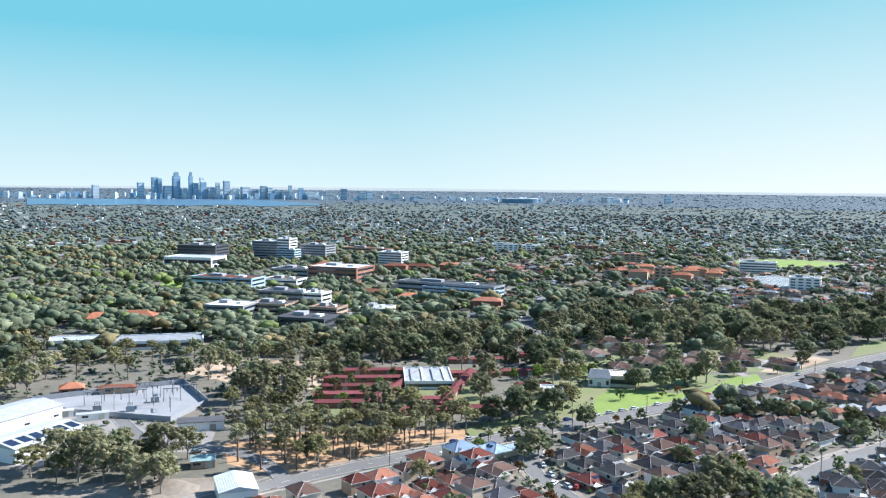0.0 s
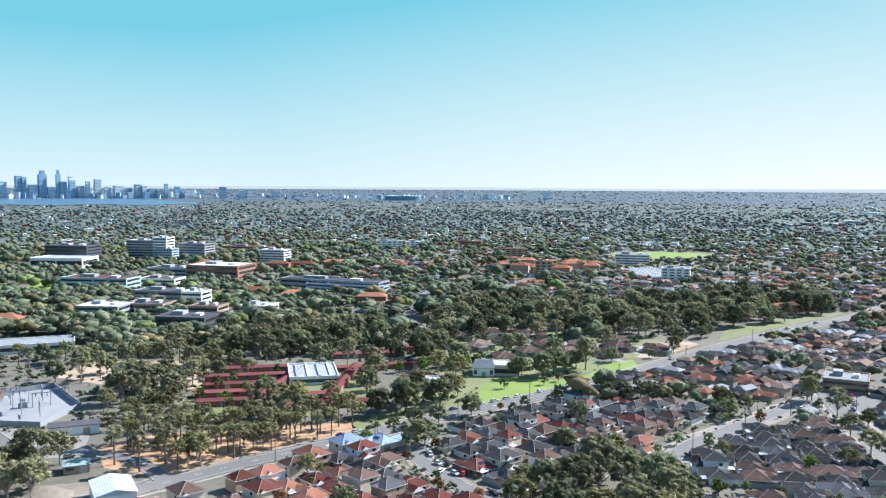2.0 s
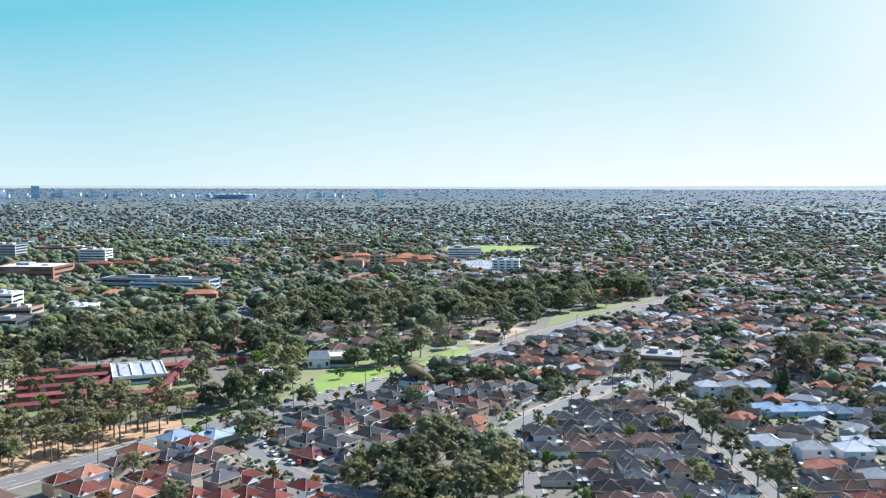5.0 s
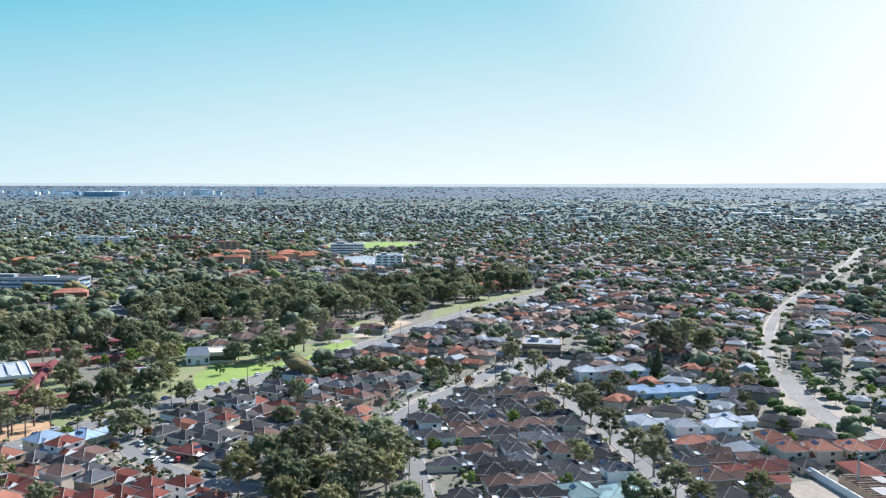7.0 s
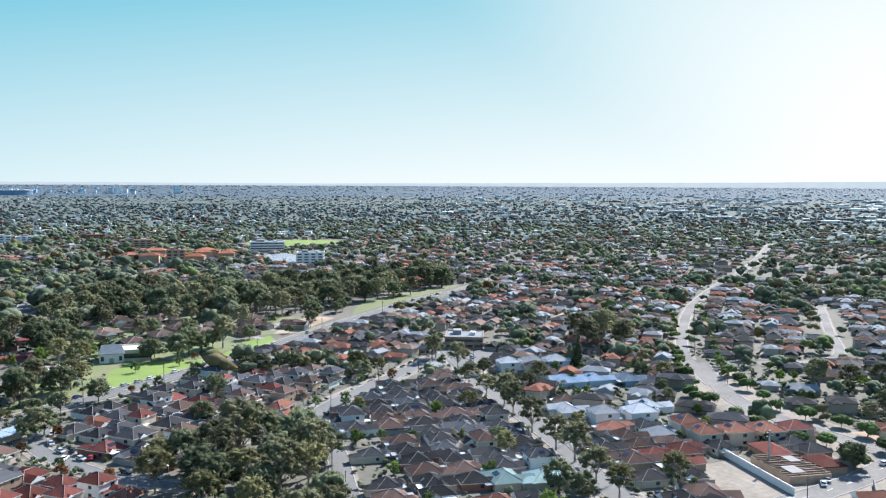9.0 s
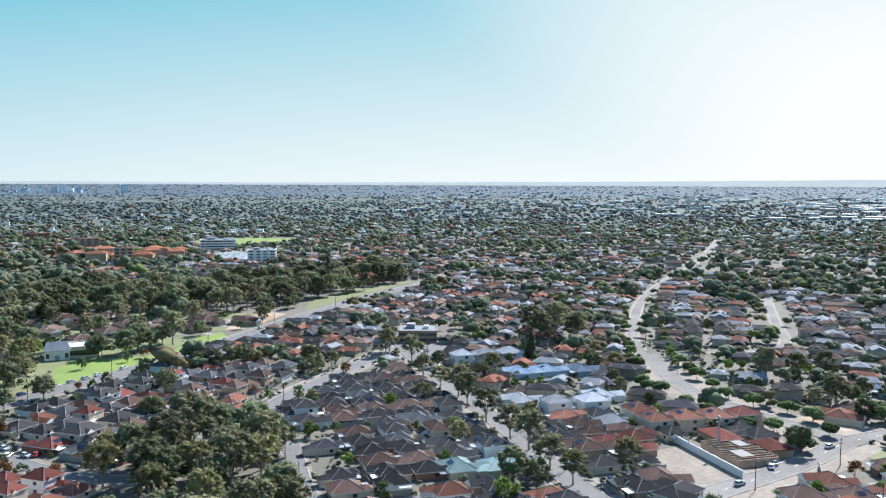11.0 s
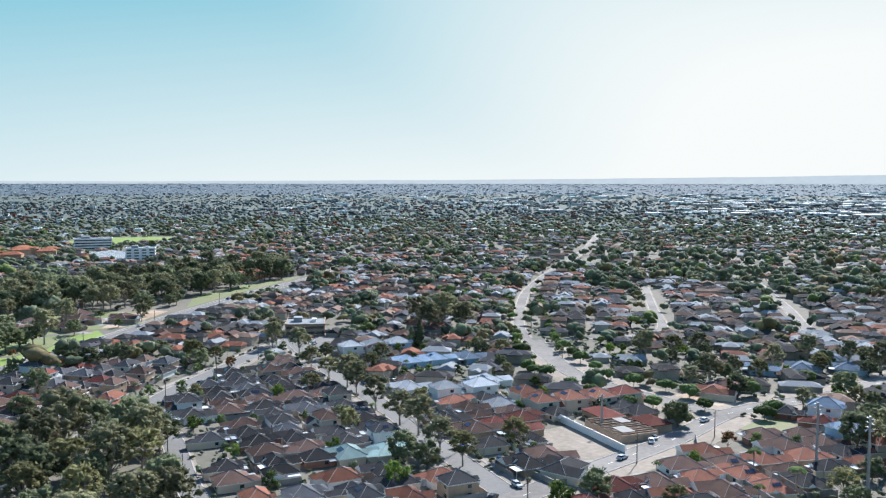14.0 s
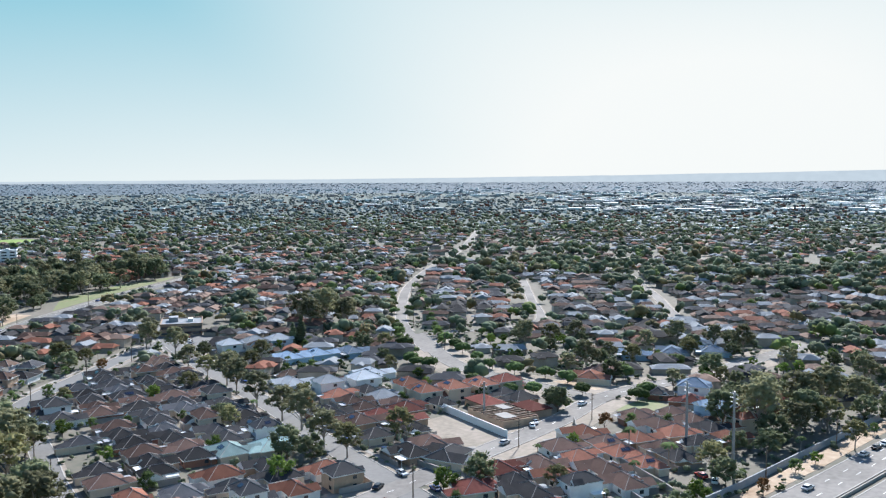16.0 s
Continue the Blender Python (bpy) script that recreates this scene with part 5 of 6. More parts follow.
def car(paint, label):
    root = new("car")
    body = Geo()
    prof = [(-2.2, 0.35), (2.15, 0.35), (2.25, 0.62), (2.1, 0.85), (1.0, 0.98), (-1.9, 1.0), (-2.25, 0.85)]
    v = [(x, y * (0.86 if z > 0.9 else 0.9), z) for y in (-1, 1) for x, z in prof]
    n = len(prof)
    body.add(v, [tuple(range(n)), tuple(range(2 * n - 1, n - 1, -1))] + [(i + n, (i + 1) % n + n, (i + 1) % n, i)[::-1] for i in range(n)])
    part("body", body, M[paint], root)
    cab = Geo()
    base, top = [(-1.9, -0.78), (1.05, -0.78), (1.05, 0.78), (-1.9, 0.78)], [(-1.45, -0.62), (0.35, -0.62), (0.35, 0.62), (-1.45, 0.62)]
    cab.add([(x, y, 0.98) for x, y in base] + [(x, y, 1.42) for x, y in top], [(0, 1, 5, 4), (1, 2, 6, 5), (2, 3, 7, 6), (3, 0, 4, 7)])
    part("glazing", cab, M["glass"], root, "dark car windows")
    part("roof_panel", Geo().box(-0.55, 0, 1.42, 1.85, 1.28, 0.06), M[paint], root)
    for x in (-1.35, 1.35):
        for y in (-0.82, 0.82):
            part("wheel", WHEEL, None, root).location = (x, y, 0.33)
    return tagged(root, label, "car", "parked cars")


WHEEL = Geo().rod((0, -0.1, 0), (0, 0.1, 0), 0.33, sides=10).mesh("wheel", M["tyre"])
CARS = {k: car("car_" + k, k + " car with dark windows") for k in ("white", "silver", "black", "red", "blue", "grey")}
parked = set()


def park(x, y, turn, paint=None):
    paint = paint or rnd.choice(("white", "white", "silver", "silver", "black", "red", "blue", "grey"))
    m = pose(x, y, 0.2, 0, 0, turn)
    if paint not in parked:
        parked.add(paint)
        CARS[paint].matrix_basis = m
        return
    copy_thing(CARS[paint], m)


def park_along(index, off, step, start=0.0, stop=1.0, chance=0.6):
    line = PLANNED[index][1]
    n = len(line)
    dist, last = 0.0, -99
    for i in range(int(n * start), min(n - 1, int(n * stop))):
        d = (line[i + 1] - line[i])
        dist += d.length
        if dist - last > step:
            last = dist
            if rnd.random() < chance:
                u = d.normalized()
                park(line[i].x - u.y * off, line[i].y + u.x * off, math.degrees(math.atan2(u.y, u.x)))


park_along(0, 5.6, 6.5, 0.12, 0.42, 0.75)
park_along(0, 2.0, 40, 0.3, 0.9, 0.5)
park_along(3, -5.2, 14, 0, 1, 0.5)
park_along(4, 5.4, 16, 0.2, 0.95, 0.5)
park_along(11, 4.6, 11, 0, 1, 0.7)
park_along(7, 4.8, 22, 0.0, 0.35, 0.4)
for x, y, turn, c in ((222, 163.5, 5, "silver"), (244, 168, 40, "white"), (248, 170, 60, "white"), (280, 170, 0, "white"), (241, 75.5, -8, "silver"), (292, 71, -8, "black"), (282, 72, -8, "silver"), (298, 70, -8, "white"), (300, 49, -8, "white"), (262, 53, -8, "grey"), (176, 153, 70, "blue"), (194, 184, 40, "silver"), (192, 188, 50, "blue"), (232, 102, 60, "red"), (230, 97, 20, "white"), (171, 178, 75, "grey"), (167, 166, 20, "black"), (163, 172, 20, "blue"), (165, 176, 20, "grey"), (262, 400, 30, "white"), (258, 392, 30, "silver"), (266, 408, 30, "red"), (50, 312, 60, "red"), (42, 316, 60, "white"), (46, 324, 60, "black"), (-100, 350, 30, "grey"), (-70, 338, 120, "silver")):
    park(x, y, turn, c)
# rows of cars far off
rows = Geo()
for i in range(16):
    for j in range(20):
        x, y = 346 + 6.2 * i, 970 + 6.4 * j
        if inside(x, y, CARPARK):
            rows.box(x, y, 0.3, 4.4, 1.9, 1.3, 20 + 10 * (i % 2))
tagged(new("car_rows", rows.mesh("car_rows", M["car_white"])), "rows of white and silver cars in the yard", "cars", kind="stuff")
rows = Geo()
for i in range(60):
    l = PLANNED[12][1]
    q = l[int(len(l) * (0.25 + 0.7 * i / 60))]
    rows.box(q.x + (-7 if i % 2 else 7) + rnd.uniform(-1, 1), q.y, 0.1, 4.2, 1.9, 1.3, 20)
tagged(new("car_rows", rows.mesh("car_rows", M["car_silver"])), "silver cars parked along the campus road", "cars", kind="stuff")

# ---- trees of the campus side, gardens ----
for pts in ([(-260, 890), (-150, 890), (-120, 960), (-250, 960)], [(-200, 690), (-70, 650), (-60, 720), (-100, 800), (-180, 800)], [(-160, 985), (-70, 980), (-60, 1040), (-190, 1080)], [(-390, 1140), (-170, 1230), (-150, 1260), (-380, 1250)]):
    patch("campus_paving", pts, "concrete", 0.2, "pale paving between campus buildings", "paving")
fill([(-100, 384), (-20, 384), (14, 386), (20, 402), (-60, 404), (-74, 424), (-105, 430)], ["gum_a", "gum_c", "gum_c", "pine_b"], 9.0, 170, 0.6, 0.9)
fill([(-160, 316), (-96, 300), (-96, 330), (-100, 345), (-140, 352)], ["gum_a", "gum_b", "fig_a", "gum_c"], 7.5, 130, 0.75, 1.0)
fill([(-106, 392), (-66, 430), (-66, 470), (-70, 530), (-110, 470)], ["gum_a", "gum_b", "fig_a", "fig_b"], 9, 160, 0.75, 1.05)
fill([(20, 398), (70, 412), (74, 470), (90, 500), (60, 545), (26, 480)], ["gum_b", "gum_a", "fig_b", "gum_c", "fresh"], 9, 240, 0.75, 1.2)
fill([(-180, 330), (-260, 420), (-300, 560), (-70, 560), (-70, 480), (-150, 478), (-215, 436)], ["gum_a", "gum_b", "gum_c", "fig_a", "pine", "pine_b"], 10.5, 420, 0.75, 1.05)
fill([(-70, 505), (-70, 620), (90, 640), (90, 560), (20, 560)], ["fig_b", "fig_a", "gum_a", "gum_b"], 10, 260, 0.8, 1.1)
fill([(85, 505), (210, 505), (240, 560), (200, 610), (90, 620)], ["gum_b", "fig_a", "garden", "garden"], 19, 80, 0.6, 0.95)
fill([(90, 618), (225, 580), (330, 626), (430, 690), (470, 760), (330, 740), (200, 720), (110, 720)], ["fig_b", "fig_b", "gum_b", "fig_a", "gum_a"], 9.5, 700, 0.85, 1.2, "dark belt of trees")
# trees in the school courtyards
for x, y, k, s in ((-62, 437, "garden", 0.9), (-50, 437, "fresh", 0.7), (-38, 437, "gum_c", 0.6), (-56, 455, "gum_c", 0.65), (-42, 455, "garden", 0.8), (-66, 474, "gum_a", 0.7), (-50, 474, "garden", 0.9), (-34, 475, "fresh", 0.6), (-60, 494, "fig_a", 0.7), (-44, 494, "gum_c", 0.7), (-28, 494, "garden", 0.8), (-52, 514, "fig_a", 0.8), (-30, 514, "gum_a", 0.8), (-4, 516, "fig_b", 0.8), (12, 514, "gum_b", 0.8), (24, 484, "gum_b", 0.95), (26, 466, "gum_a", 0.9), (22, 448, "fig_a", 0.8), (2, 428, "gum_c", 0.8), (20, 432, "gum_b", 0.85), (-22, 426, "gum_c", 0.75), (-28, 402, "gum_b", 1.0), (-14, 404, "gum_c", 1.1), (40, 520, "fig_b", 0.9), (60, 540, "gum_b", 0.9)):
    plant(k, x, y, s)
# street and garden trees among the houses
for _ in range(2600):
    x, y = rnd.uniform(-20, 460), rnd.uniform(70, 560)
    r = math.hypot(x, y)
    if r < 170 or r > 460 or not south_of_avenue(x, y) or len(TREES) > 905:
        continue
    if any(inside(x, y, p) for p in OPEN) or not clear(x, y, 6.5, False, 1.0):
        continue
    if min(math.hypot(x - a, y - b) for a, b, _ in HOUSES) < 6.6:
        continue
    plant(rnd.choice(["garden", "garden", "shrub", "fresh", "gum_c", "shrub", "fig_a", "garden", "rust", "palm"] if x < 320 else ["garden", "gum_c", "fig_a", "garden", "gum_a", "shrub", "fresh", "fig_a"]), x, y, rnd.uniform(0.5, 0.85))

# ---- woods and suburbs further off ----
rng = np.random.default_rng(11)


def wood_piece(seed, lumps, base, sprays):
    q = np.random.default_rng(seed)
    pieces = []
    for i in range(lumps):
        a, rad = 2.4 * i, 0.0 if lumps == 1 else 0.34 * math.sqrt(i / lumps) + 0.05
        c = np.array([rad * math.cos(a), rad * math.sin(a), 0.55 + q.uniform(-0.12, 0.15)])
        s = q.uniform(0.2, 0.33) if lumps > 1 else 0.5
        pieces.append(lump(q, base, c + seed, np.array([s, s, s * 0.85]), 0.35))
        pieces[-1] = (pieces[-1][0] - seed, pieces[-1][1])
        if sprays:
            pieces.append(shards(q, c, np.array([s, s, s * 0.85]), sprays, 0.075))
    return join(pieces)


def scatter(name, spots, templates, mat, label, category="trees"):
    """spots: x, y, z, width, height, turn."""
    vs, fs, k = [], [], 0
    spots = np.asarray(spots, float)
    pick = rng.integers(0, len(templates), len(spots))
    for i, (v, f) in enumerate(templates):
        s = spots[pick == i]
        if not len(s):
            continue
        c, n = np.cos(s[:, 5]), np.sin(s[:, 5])
        x = v[None, :, 0] * s[:, 3:4]
        y = v[None, :, 1] * s[:, 3:4]
        out = np.stack([c[:, None] * x - n[:, None] * y + s[:, 0:1], n[:, None] * x + c[:, None] * y + s[:, 1:2], v[None, :, 2] * s[:, 4:5] + s[:, 2:3]], -1)
        vs.append(out.reshape(-1, 3))
        fs.append((f[None] + (np.arange(len(s)) * len(v))[:, None, None]).reshape(-1, 3) + k)
        k += len(v) * len(s)
    ob = bulk(name, np.concatenate(vs), np.concatenate(fs), mat, True)
    return tagged(ob, label, category, kind="stuff")


def wild(az, r):
    """Share of trees: woods to the north-west and in belts, suburbs elsewhere."""
    n = noise.noise(Vector((r * math.sin(radians(az)) / 170, r * math.cos(radians(az)) / 170, 5.0)))
    base = 0.93 if az < 2 and r < 1900 else 0.68
    if az > 20 and r < 1000:
        base = 0.74
    if az > 45 and 700 < r < 1050 and az < 75:
        base = 0.85
    return base + 0.28 * n


PATCHES = [OVAL, CARPARK, RESERVE, LAWN, PLAZA]
near_t, mid_t, dark_t, olive_t, fresh_t, roofs_far = [], [], [], [], [], ("terracotta", "brown", "slate", "pale", "charcoal", "taupe")
boxes = {k: Geo() for k in roofs_far}
wallsg = Geo()


def far_house(x, y, turn, r):
    key = rng.choice(["charcoal", "brown", "slate", "charcoal", "taupe", "brown", "pale", "slate", "charcoal", "pale", "terracotta"] if r < 750 else ["terracotta", "brown", "slate", "pale", "charcoal", "taupe", "pale", "charcoal"])
    turn += rng.uniform(-9, 9)
    a, b, h = rng.choice([9.0, 10.5, 12.0, 15.5]) * rng.uniform(0.9, 1.1), rng.uniform(6.2, 8.4), rng.choice([2.5, 2.5, 2.5, 4.6])
    g = Geo()
    g.hip(0, 0, h, a, b, 0.46 * b / 2, 0.4, rng.choice([1.0, 1.0, 0.3]))
    for side in (-1, 1):
        if rng.random() < 0.75:
            q = a * rng.uniform(0.28, 0.5)
            g.hip(a * rng.uniform(-0.32, 0.32), side * b * 0.5, h - 0.1, q, b * rng.uniform(0.5, 0.85), 0.5 * q / 2, 0.35, rng.choice([1.0, 0.1]))
    c, sn = math.cos(radians(turn)), math.sin(radians(turn))
    boxes[key].add([(x + c * p - sn * q, y + sn * p + c * q, z) for p, q, z in g.v], g.f)
    wallsg.box(x, y, 0, a, b, h - 0.1, turn)


def bushland(az, r):
    """Dry open bush between the suburbs."""
    return az > 49 and r > 690 + 8.0 * max(0.0, 62 - az)


def GRID(az, r):
    return az > 12 and r < 820 and not bushland(az, r)


BUILT = []
for i in range(-70, 70):
    for j in range(-70, 70):
        u, v = 12.4 * i + 5.0 * (j % 3), 13.4 * j + (2.0 if j % 2 else 0.0)
        x, y = 300 + 0.788 * u - 0.616 * v + rng.uniform(-2.4, 2.4), 300 + 0.616 * u + 0.788 * v + rng.uniform(-2.4, 2.4)
        r, az = math.hypot(x, y), math.degrees(math.atan2(x, y))
        if not np.interp(az, [30, 36, 46], [424, 392, 344]) < r < 820 or not 12 < az < 84 or not south_of_avenue(x, y) or road_gap(x, y) < 7:
            continue
        if any(inside(x, y, p) for p in OPEN) or any(math.hypot(x - a, y - b) < 9.5 for a, b, _ in HOUSES) or any(math.hypot(x - a, y - b) < q for a, b, q in BLOCKED) or r < 480 and any(math.hypot(x - a, y - b) < 5.5 for a, b, _ in TREES):
            continue
        if bushland(az, r) and rng.random() < 0.6:
            continue
        if noise.noise(Vector((x / 55, y / 55, 6.0))) > rng.uniform(0.12, 0.5):
            continue
        far_house(x, y, 38 + rng.choice([0, 90, 180, 270]), r)
        BUILT.append((x, y))
BUILT = np.array(BUILT)
for ring0, ring1, cell in ((360, 900, 8.4), (900, 1500, 13.0)):
    for _ in range(int(0.5 * radians(118) * (ring1 ** 2 - ring0 ** 2) / cell ** 2)):
        az = rng.uniform(-34, 84)
        r = math.sqrt(rng.uniform(ring0 ** 2, ring1 ** 2))
        x, y = r * math.sin(radians(az)), r * math.cos(radians(az))
        gap = road_gap(x, y)
        if r < np.interp(az, [20, 30, 36, 46], [425, 425, 392, 352]):
            continue
        if gap < 2.2 or any(inside(x, y, p) for p in PATCHES) or any(math.hypot(x - a, y - b) < q for a, b, q in BLOCKED):
            continue
        if r < 780 and any(math.hypot(x - a, y - b) < 7 for a, b, _ in TREES):
            continue
        if not south_of_avenue(x, y) and (r < 560 and az < 14 or r < 600 and 8 < az < 23):
            continue
        w = wild(az, r)
        if GRID(az, r) and float(np.min(np.hypot(BUILT[:, 0] - x, BUILT[:, 1] - y))) < 5.6:
            continue
        if az < 16 and noise.noise(Vector((x / 42, y / 42, 8.0))) > 0.30 and r < 1350:
            continue
        group = noise.noise(Vector((x / 55, y / 55, 6.0))) + 0.5 * noise.noise(Vector((x / 22, y / 22, 4.0)))
        if az > 12 and r < 1100 and group < rng.uniform(-0.25, 0.30) + (0.0 if GRID(az, r) else 0.08):
            if GRID(az, r) or bushland(az, r) and rng.random() < 0.5:
                continue
            w = 0.25
        if rng.random() < w:
            s = rng.choice([7.0, 10.0, 13.0, 17.0]) * rng.uniform(0.85, 1.15) if az < 18 else rng.uniform(6, 14) if bushland(az, r) and r < 1100 else rng.uniform(4, 8.5) * (1.0 + 1.1 * max(0.0, group))
            spot = (x, y, 0, s, s * (rng.uniform(0.6, 0.95) if az < 18 else rng.uniform(0.8, 1.15)), rng.uniform(0, 6.28))
            hue = rng.random()
            (olive_t if hue < 0.13 else fresh_t if hue < 0.20 else dark_t if noise.noise(Vector((x / 60, y / 60, 1.0))) > 0.05 else near_t if r < 900 else mid_t).append(spot)
        else:
            if gap < 9 or GRID(az, r) or az < 0 and r < 1250 or r < 560 and any(math.hypot(x - a, y - b) < 12 for a, b, _ in HOUSES):
                continue
            far_house(x, y, 38 + rng.choice([0, 90, 180, 270]), r)
T3 = [wood_piece(s, 4, ICO1, 14) for s in (1, 2, 3, 4)]
T1 = [wood_piece(s, 3, ICO1, 11) for s in (5, 6, 7)]
scatter("wood_nearer", near_t, T3, M["far_gum"], "grey-green eucalypt wood among suburbs")
scatter("wood_dark", dark_t, T1, M["far_dark"], "dark green trees in suburbs")
scatter("wood_olive", olive_t, T1, M["far_olive"], "olive and rusty trees scattered through the suburbs")
scatter("wood_fresh", fresh_t, T1, M["far_fresh"], "fresh green trees scattered through the suburbs")
scatter("wood_middle", mid_t, T1, M["far_gum"], "grey-green trees among far suburbs")
for key, g in boxes.items():
    tagged(new("far_house_roofs", g.mesh("far_house_roofs", M[key])), f"{M[key].name.replace('_', ' ')} roofs of far houses", "roofs", kind="stuff")
tagged(new("far_house_walls", wallsg.mesh("far_house_walls", M["shadewall"])), "brown brick walls of far houses", "walls", kind="stuff")

# the land beyond, drawn in towards the rim
OCT = (np.array([(1, 0, 0), (0, 1, 0), (-1, 0, 0), (0, -1, 0), (0, 0, 1), (0, 0, -1)], float), np.array([(0, 1, 4), (1, 2, 4), (2, 3, 4), (3, 0, 4), (1, 0, 5), (2, 1, 5), (3, 2, 5), (0, 3, 5)]))
T0 = [wood_piece(s, 1, OCT, 0) for s in (8, 9, 10, 12)]
hazy = {"far_gum": [], "haze1": [], "haze2": []}
sheds, whites, reds = Geo(), Geo(), Geo()
rs = np.linspace(FLAT, RIM, 400)
weight = np.cumsum(1 / (np.maximum(reach(rs), 1) ** 0.35))
weight /= weight[-1]
shore0, shore1 = radius_for(4900), radius_for(7100)
for i in range(52000):
    az = rng.uniform(-36, 86)
    r = float(np.interp(rng.random(), weight, rs))
    x, y, z = polar(az, r)
    far = float(reach(r))
    k = r / far
    in_river = -25.5 < az < -8 and shore0 < r < shore1
    if in_river:
        continue
    u = rng.random()
    industrial = az > 30 and 2200 + rng.uniform(0, 1500) < far < 8000 + rng.uniform(-2500, 2000) and noise.noise(Vector((x / 220, y / 220, 1.5))) > -0.15 and rng.random() < 0.06 + 0.012 * (az - 30)
    if u < ((0.15 if far < 3600 else 0.06) if not industrial else 0.5):
        big = industrial and rng.random() < 0.75
        w = rng.uniform(16, 62) * k if big else rng.uniform(6, 12) * (0.35 + 0.65 * k) * (1 + far / 20000)
        d = rng.uniform(14, 40) * k if big else w * 0.7
        h = (rng.uniform(5, 8) if big else rng.uniform(3, 6)) * (0.3 + 0.7 * k)
        (whites if rng.random() < (0.8 if big else 0.4) else reds if not big and far < 5200 and rng.random() < 0.6 else sheds).box(x, y, z - 1, w, d, h + 1, -az + rng.uniform(-20, 20))
    else:
        s = rng.uniform(2.6, 6.4) * (0.45 + 0.55 * k) * (1 + far / 20000)
        if far > 6000:
            s *= 0.62
        if noise.noise(Vector((x / 130, y / 130, 2.0))) < rng.uniform(-0.75, 0.0):
            continue
        # farther trees take the leaf colours with more haze in them
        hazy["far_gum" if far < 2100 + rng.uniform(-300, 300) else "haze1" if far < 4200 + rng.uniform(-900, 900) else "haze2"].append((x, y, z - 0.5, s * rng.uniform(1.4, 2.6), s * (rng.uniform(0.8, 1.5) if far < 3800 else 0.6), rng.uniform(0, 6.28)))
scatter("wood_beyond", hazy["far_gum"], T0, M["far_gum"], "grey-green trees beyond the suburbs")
scatter("wood_far", hazy["haze1"], T0, M["haze1"], "distant green woods and gardens with haze in their colour")
scatter("wood_farthest", hazy["haze2"], T0, M["haze2"], "woods towards the horizon in a haze-tinted blue-green")
tagged(new("far_white_roofs", whites.mesh("far_white_roofs", M["white_sheet"])), "bright white roofs of far sheds and houses", "roofs", kind="stuff")
tagged(new("far_red_roofs", reds.mesh("far_red_roofs", M["terracotta"])), "terracotta roofs of far houses", "roofs", kind="stuff")
tagged(new("far_grey_roofs", sheds.mesh("far_grey_roofs", M["far_roof"])), "haze-tinted grey roofs of far sheds and houses", "roofs", kind="stuff")

# river and the far city
wv, wf = [], []
for i in range(25):
    az = -25.5 + 17.5 * i / 24
    narrow = min(1.0, (24 - i) / 8 + 0.25)
    for q in (0, 1):
        r = shore0 + 30 * math.sin(i * 0.9) if q == 0 else shore0 + (shore1 - shore0) * narrow
        wv += [polar(az, shore0 + (r - shore0) * s + (30 * math.sin(i * 0.9) if q == 0 and s == 0 else 0), 1.2) for s in ((0,) if q == 0 else (0.25, 0.5, 0.75, 1.0))]
for i in range(24):
    for j in range(4):
        a = i * 5 + j
        wf.append((a, a + 5, a + 6, a + 1))
tagged(new("river", Geo().add(wv, wf).mesh("river", M["water"])), "broad blue river before the city", "river", kind="structure")


def tower(az, w, top, style, r=None, setback=False):
    r = r or shore1 + 60
    x, y, z = polar(az, r)
    mat = {"b": "tower_blue", "g": "tower_grey", "w": "tower_white"}[style]
    root = new("office_tower")
    h, w = top - z, w * 0.85
    part("shaft", Geo().box(0, 0, -3, w, w * 0.8, (h * 0.86 if setback else h) + 3), M[mat], root)
    n = min(6, max(2, int(h / 9)))
    for i in range(n):
        part("floor_band", Geo().box(0, 0, (i + 0.5) * h * (0.86 if setback else 1) / n, w + 0.6, w * 0.8 + 0.6, 1.6), M["tower_grey" if style == "b" else "tower_blue"], root)
    if setback:
        part("crown", Geo().box(0, 0, h * 0.86, w * 0.6, w * 0.5, h * 0.14), M[mat], root)
        part("mast", Geo().rod((0, 0, h), (0, 0, h + 7), 0.8, 0.4), M["steel"], root)
    root.matrix_basis = pose(x, y, z, 0, 0, -az + 20)
    return tagged(root, f"{M[mat].name.replace('_', ' ')} city tower in the distance", "tower", "city towers")


K = (shore1 + 60) / 3700
for az, w, top, style in ((-19.12, 27, 111, "g"), (-18.30, 25, 132, "b"), (-17.99, 18, 128, "b"), (-15.87, 27, 111, "b"), (-15.39, 27, 116, "b"), (-15.46, 18, 134, "w"), (-14.50, 18, 114, "w"), (-13.95, 28, 121, "g"), (-17.54, 34, 99, "g"), (-16.55, 27, 90, "g"), (-11.64, 28, 102, "g"), (-11.25, 23, 97, "w"), (-9.96, 16, 105, "g"), (-9.29, 23, 94, "b"), (-6.52, 28, 93, "b"), (-5.33, 26, 79, "w"), (-4.88, 28, 84, "w"), (-21.73, 26, 99, "g"), (-10.81, 35, 84, "b"), (-10.33, 28, 79, "w")):
    tower(az, w * K, 110 + (top - 110) * K, style)
for az, w, top, style in ((-8.65, 38, 78, "w"), (-12.78, 39, 97, "w"), (-13.36, 23, 92, "w"), (14.38, 28, 79, "w"), (10.42, 23, 69, "w"), (10.85, 23, 69, "w"), (-7.84, 26, 80, "g"), (-3.21, 36, 75, "w"), (-14.9, 30, 95, "g"), (-12.2, 30, 88, "b")):
    tower(az, w * K, 110 + (top - 110) * K, style)
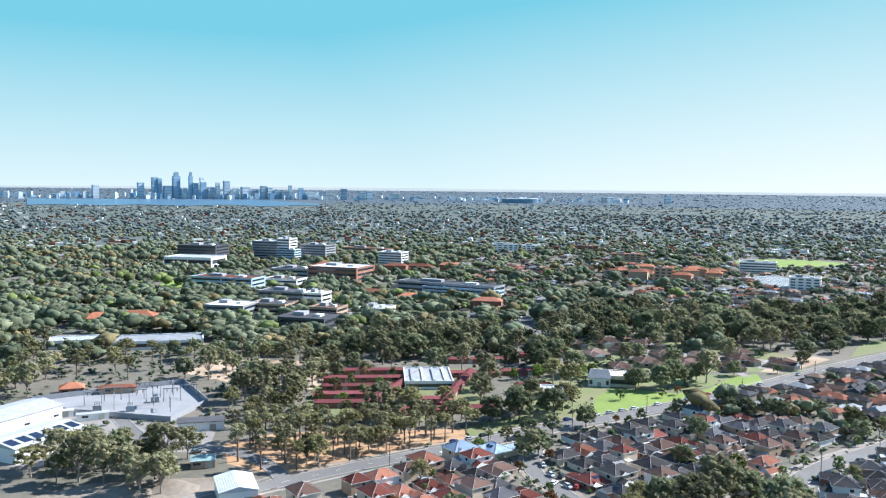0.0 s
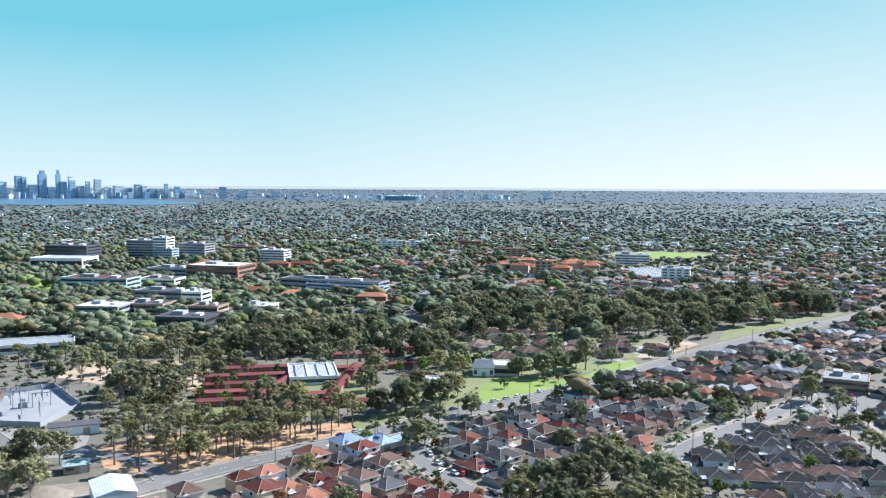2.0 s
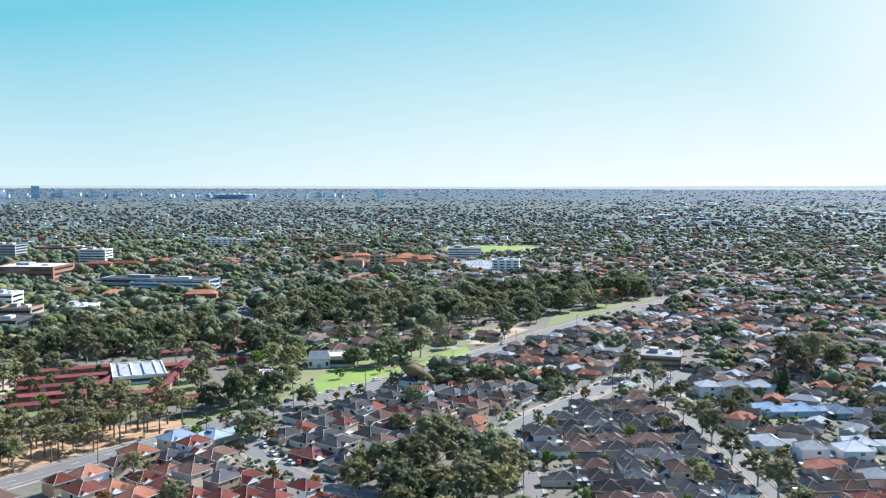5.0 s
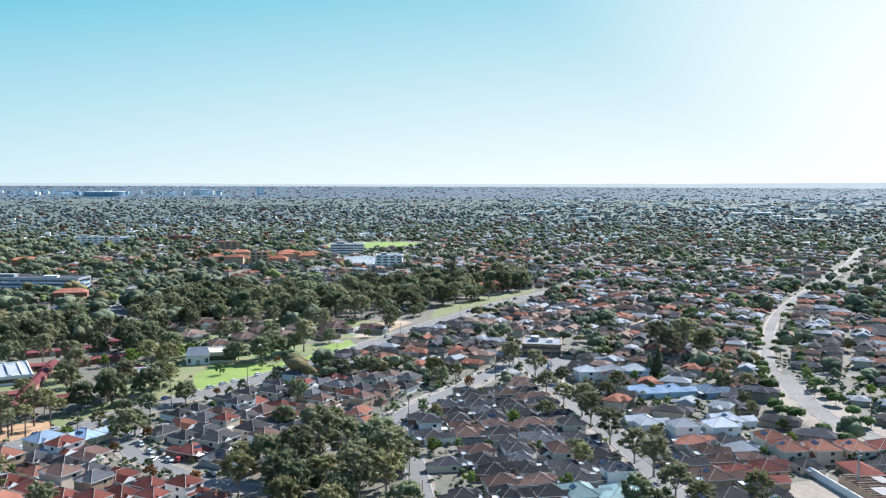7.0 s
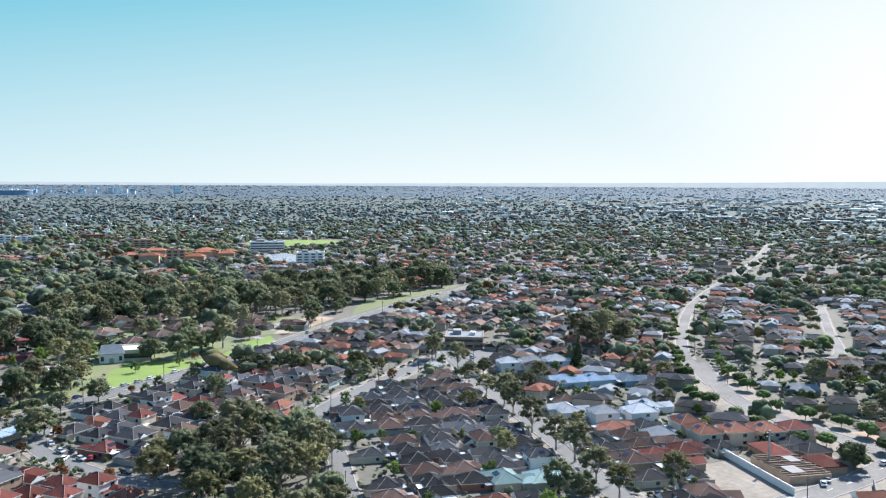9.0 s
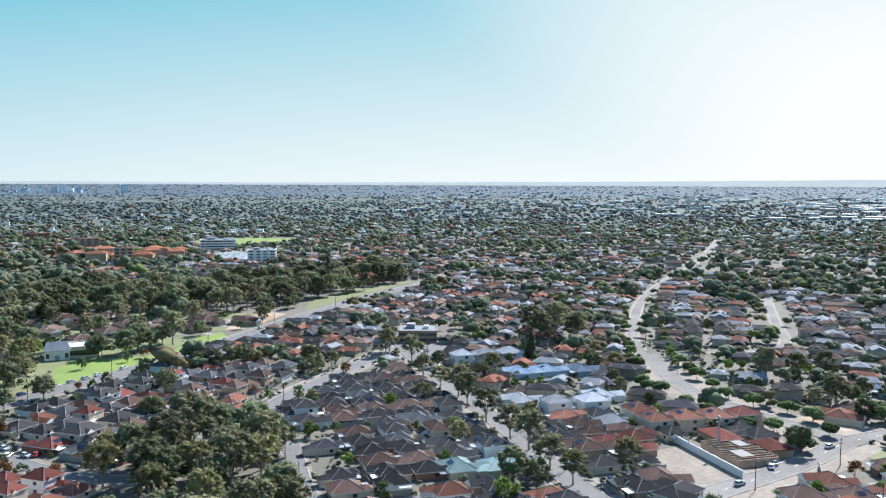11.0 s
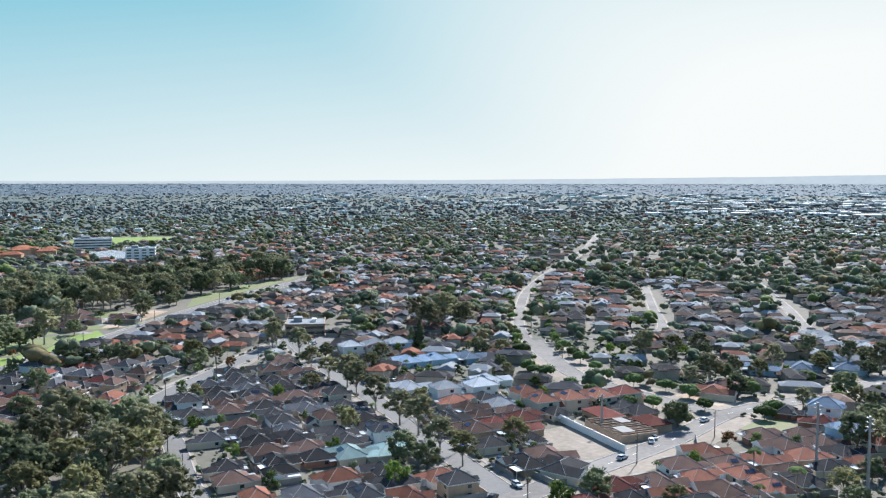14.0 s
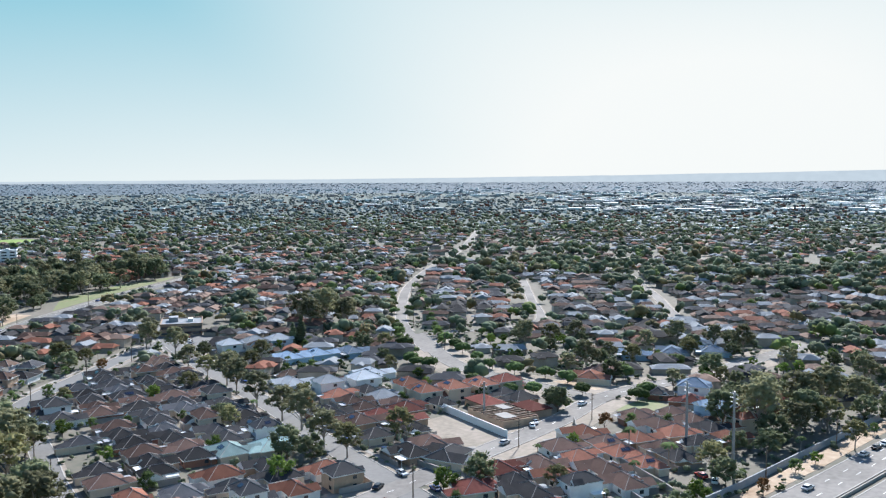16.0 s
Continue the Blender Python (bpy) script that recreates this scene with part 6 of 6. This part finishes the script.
tower(-17.01, 32 * K, 110 + 43 * K, "b", setback=True), tower(-16.14, 18 * K, 110 + 44 * K, "b", setback=True)
low = {"w": Geo(), "g": Geo(), "b": Geo()}
for i in range(260):
    az = rng.uniform(-27, 12) if i % 3 else rng.uniform(-19, -8)
    x, y, z = polar(az, shore1 + rng.uniform(10, 260))
    low["wgb"[rng.integers(0, 3)]].box(x, y, z - 2, rng.uniform(6, 18), 10, rng.uniform(5, 19) * (1.3 if az < -8 else 0.7) + 2, -az + rng.uniform(-30, 30))
for key, mat in (("w", "tower_white"), ("g", "tower_grey"), ("b", "tower_blue")):
    tagged(new("city_blocks", low[key].mesh("city_blocks", M[mat])), f"low {M[mat].name.replace('_', ' ')} city blocks in the distance", "city blocks", kind="stuff")

# stadium
sx, sy, sz = polar(5.0, shore1 - 20)
st = new("stadium")


def oval_ring(r0, r1, z0, z1, n=32):
    """One closed ring with a rectangular section."""
    v = [(q * math.cos(6.283185 * i / n) * 1.4, q * math.sin(6.283185 * i / n), z) for i in range(n) for q, z in ((r0, z0), (r1, z0), (r1, z1), (r0, z1))]
    return Geo().add(v, [(4 * i + j, 4 * i + (j + 1) % 4, 4 * ((i + 1) % n) + (j + 1) % 4, 4 * ((i + 1) % n) + j)[::-1] for i in range(n) for j in range(4)])


part("bowl", oval_ring(40, 46, -2, 13), M["tower_blue"], st, "blue-grey stadium bowl")
part("roof_ring", oval_ring(28, 47, 13, 15), M["tower_white"], st, "pale ring roof")
st.matrix_basis = pose(sx, sy, sz, 0, 0, -5)
tagged(st, "wide oval stadium with a pale ring roof", "stadium")

# far range of hills: a self-lit backdrop in the tone of haze
hv, hf = [], []
N = 120
for i in range(N + 1):
    az = -40 + 130 * i / N
    lift = np.interp(az, [-40, -24, -6, 0, 12, 24, 30, 40, 52, 66, 78, 90], [90, 90, 95, 95, 94, 93, 97, 101, 109, 123, 138, 142])
    lift = float(lift) + 2.2 * noise.noise(Vector((az / 4, 0, 7))) + 1.0 * noise.noise(Vector((az / 1.2, 0, 3)))
    for r, z in ((4690, 66), (4740, 66 + (lift - 66) * 0.75), (4780, lift), (4880, 60)):
        hv.append((r * math.sin(radians(az)), r * math.cos(radians(az)), z))
for i in range(N):
    for j in range(3):
        a = 4 * i + j
        hf.append((a, a + 1, a + 5, a + 4))
tagged(new("backdrop_hills", Geo().add(hv, hf).mesh("backdrop_hills", M["hill"], True)), "low self-lit backdrop of hills in a hazy blue tone", "hills", kind="structure")

# low shrubs in the gardens
shrubs = []
for _ in range(7000):
    x, y = rng.uniform(-20, 470), rng.uniform(80, 560)
    r = math.hypot(x, y)
    if r < 165 or r > 520 or not south_of_avenue(x, y) or road_gap(x, y) < 0.4 or any(inside(x, y, p) for p in OPEN):
        continue
    if inside(x, y, LOT) or inside(x, y, PLAZA) or min(math.hypot(x - a, y - b) for a, b, _ in HOUSES) < 6.9:
        continue
    s = rng.uniform(1.3, 3.6)
    shrubs.append((x, y, -0.15 * s, s, s * rng.uniform(0.7, 1.1), rng.uniform(0, 6.28)))
under = []
for _ in range(5200):
    az, r = rng.uniform(-34, 16), math.sqrt(rng.uniform(330 ** 2, 760 ** 2))
    x, y = r * math.sin(radians(az)), r * math.cos(radians(az))
    if south_of_avenue(x, y) or road_gap(x, y) < 2.5 or any(inside(x, y, p) for p in (LAWN, WOOD, YARD)) or any(math.hypot(x - a, y - b) < q * 0.8 for a, b, q in BLOCKED) or y < 385 and x < -60:
        continue
    if noise.noise(Vector((x / 30, y / 30, 12.0))) < -0.12:
        continue
    q = rng.uniform(1.8, 5.0)
    under.append((x, y, -0.15 * q, q, q * rng.uniform(0.6, 1.0), rng.uniform(0, 6.28)))
scatter("wood_undergrowth", under, [wood_piece(31, 2, ICO1, 10), wood_piece(32, 2, ICO1, 12)], M["far_dark"], "low dark green undergrowth beneath the gums", "shrubs")
SHRUB = [wood_piece(21, 2, ICO1, 14), wood_piece(22, 3, ICO1, 10)]
half = len(shrubs) // 2
scatter("garden_shrubs", shrubs[:half], SHRUB, M["far_gum"], "low green shrubs in the house gardens", "shrubs")
scatter("garden_shrubs", shrubs[half:], SHRUB, M["far_dark"], "low dark green shrubs in the house gardens", "shrubs")
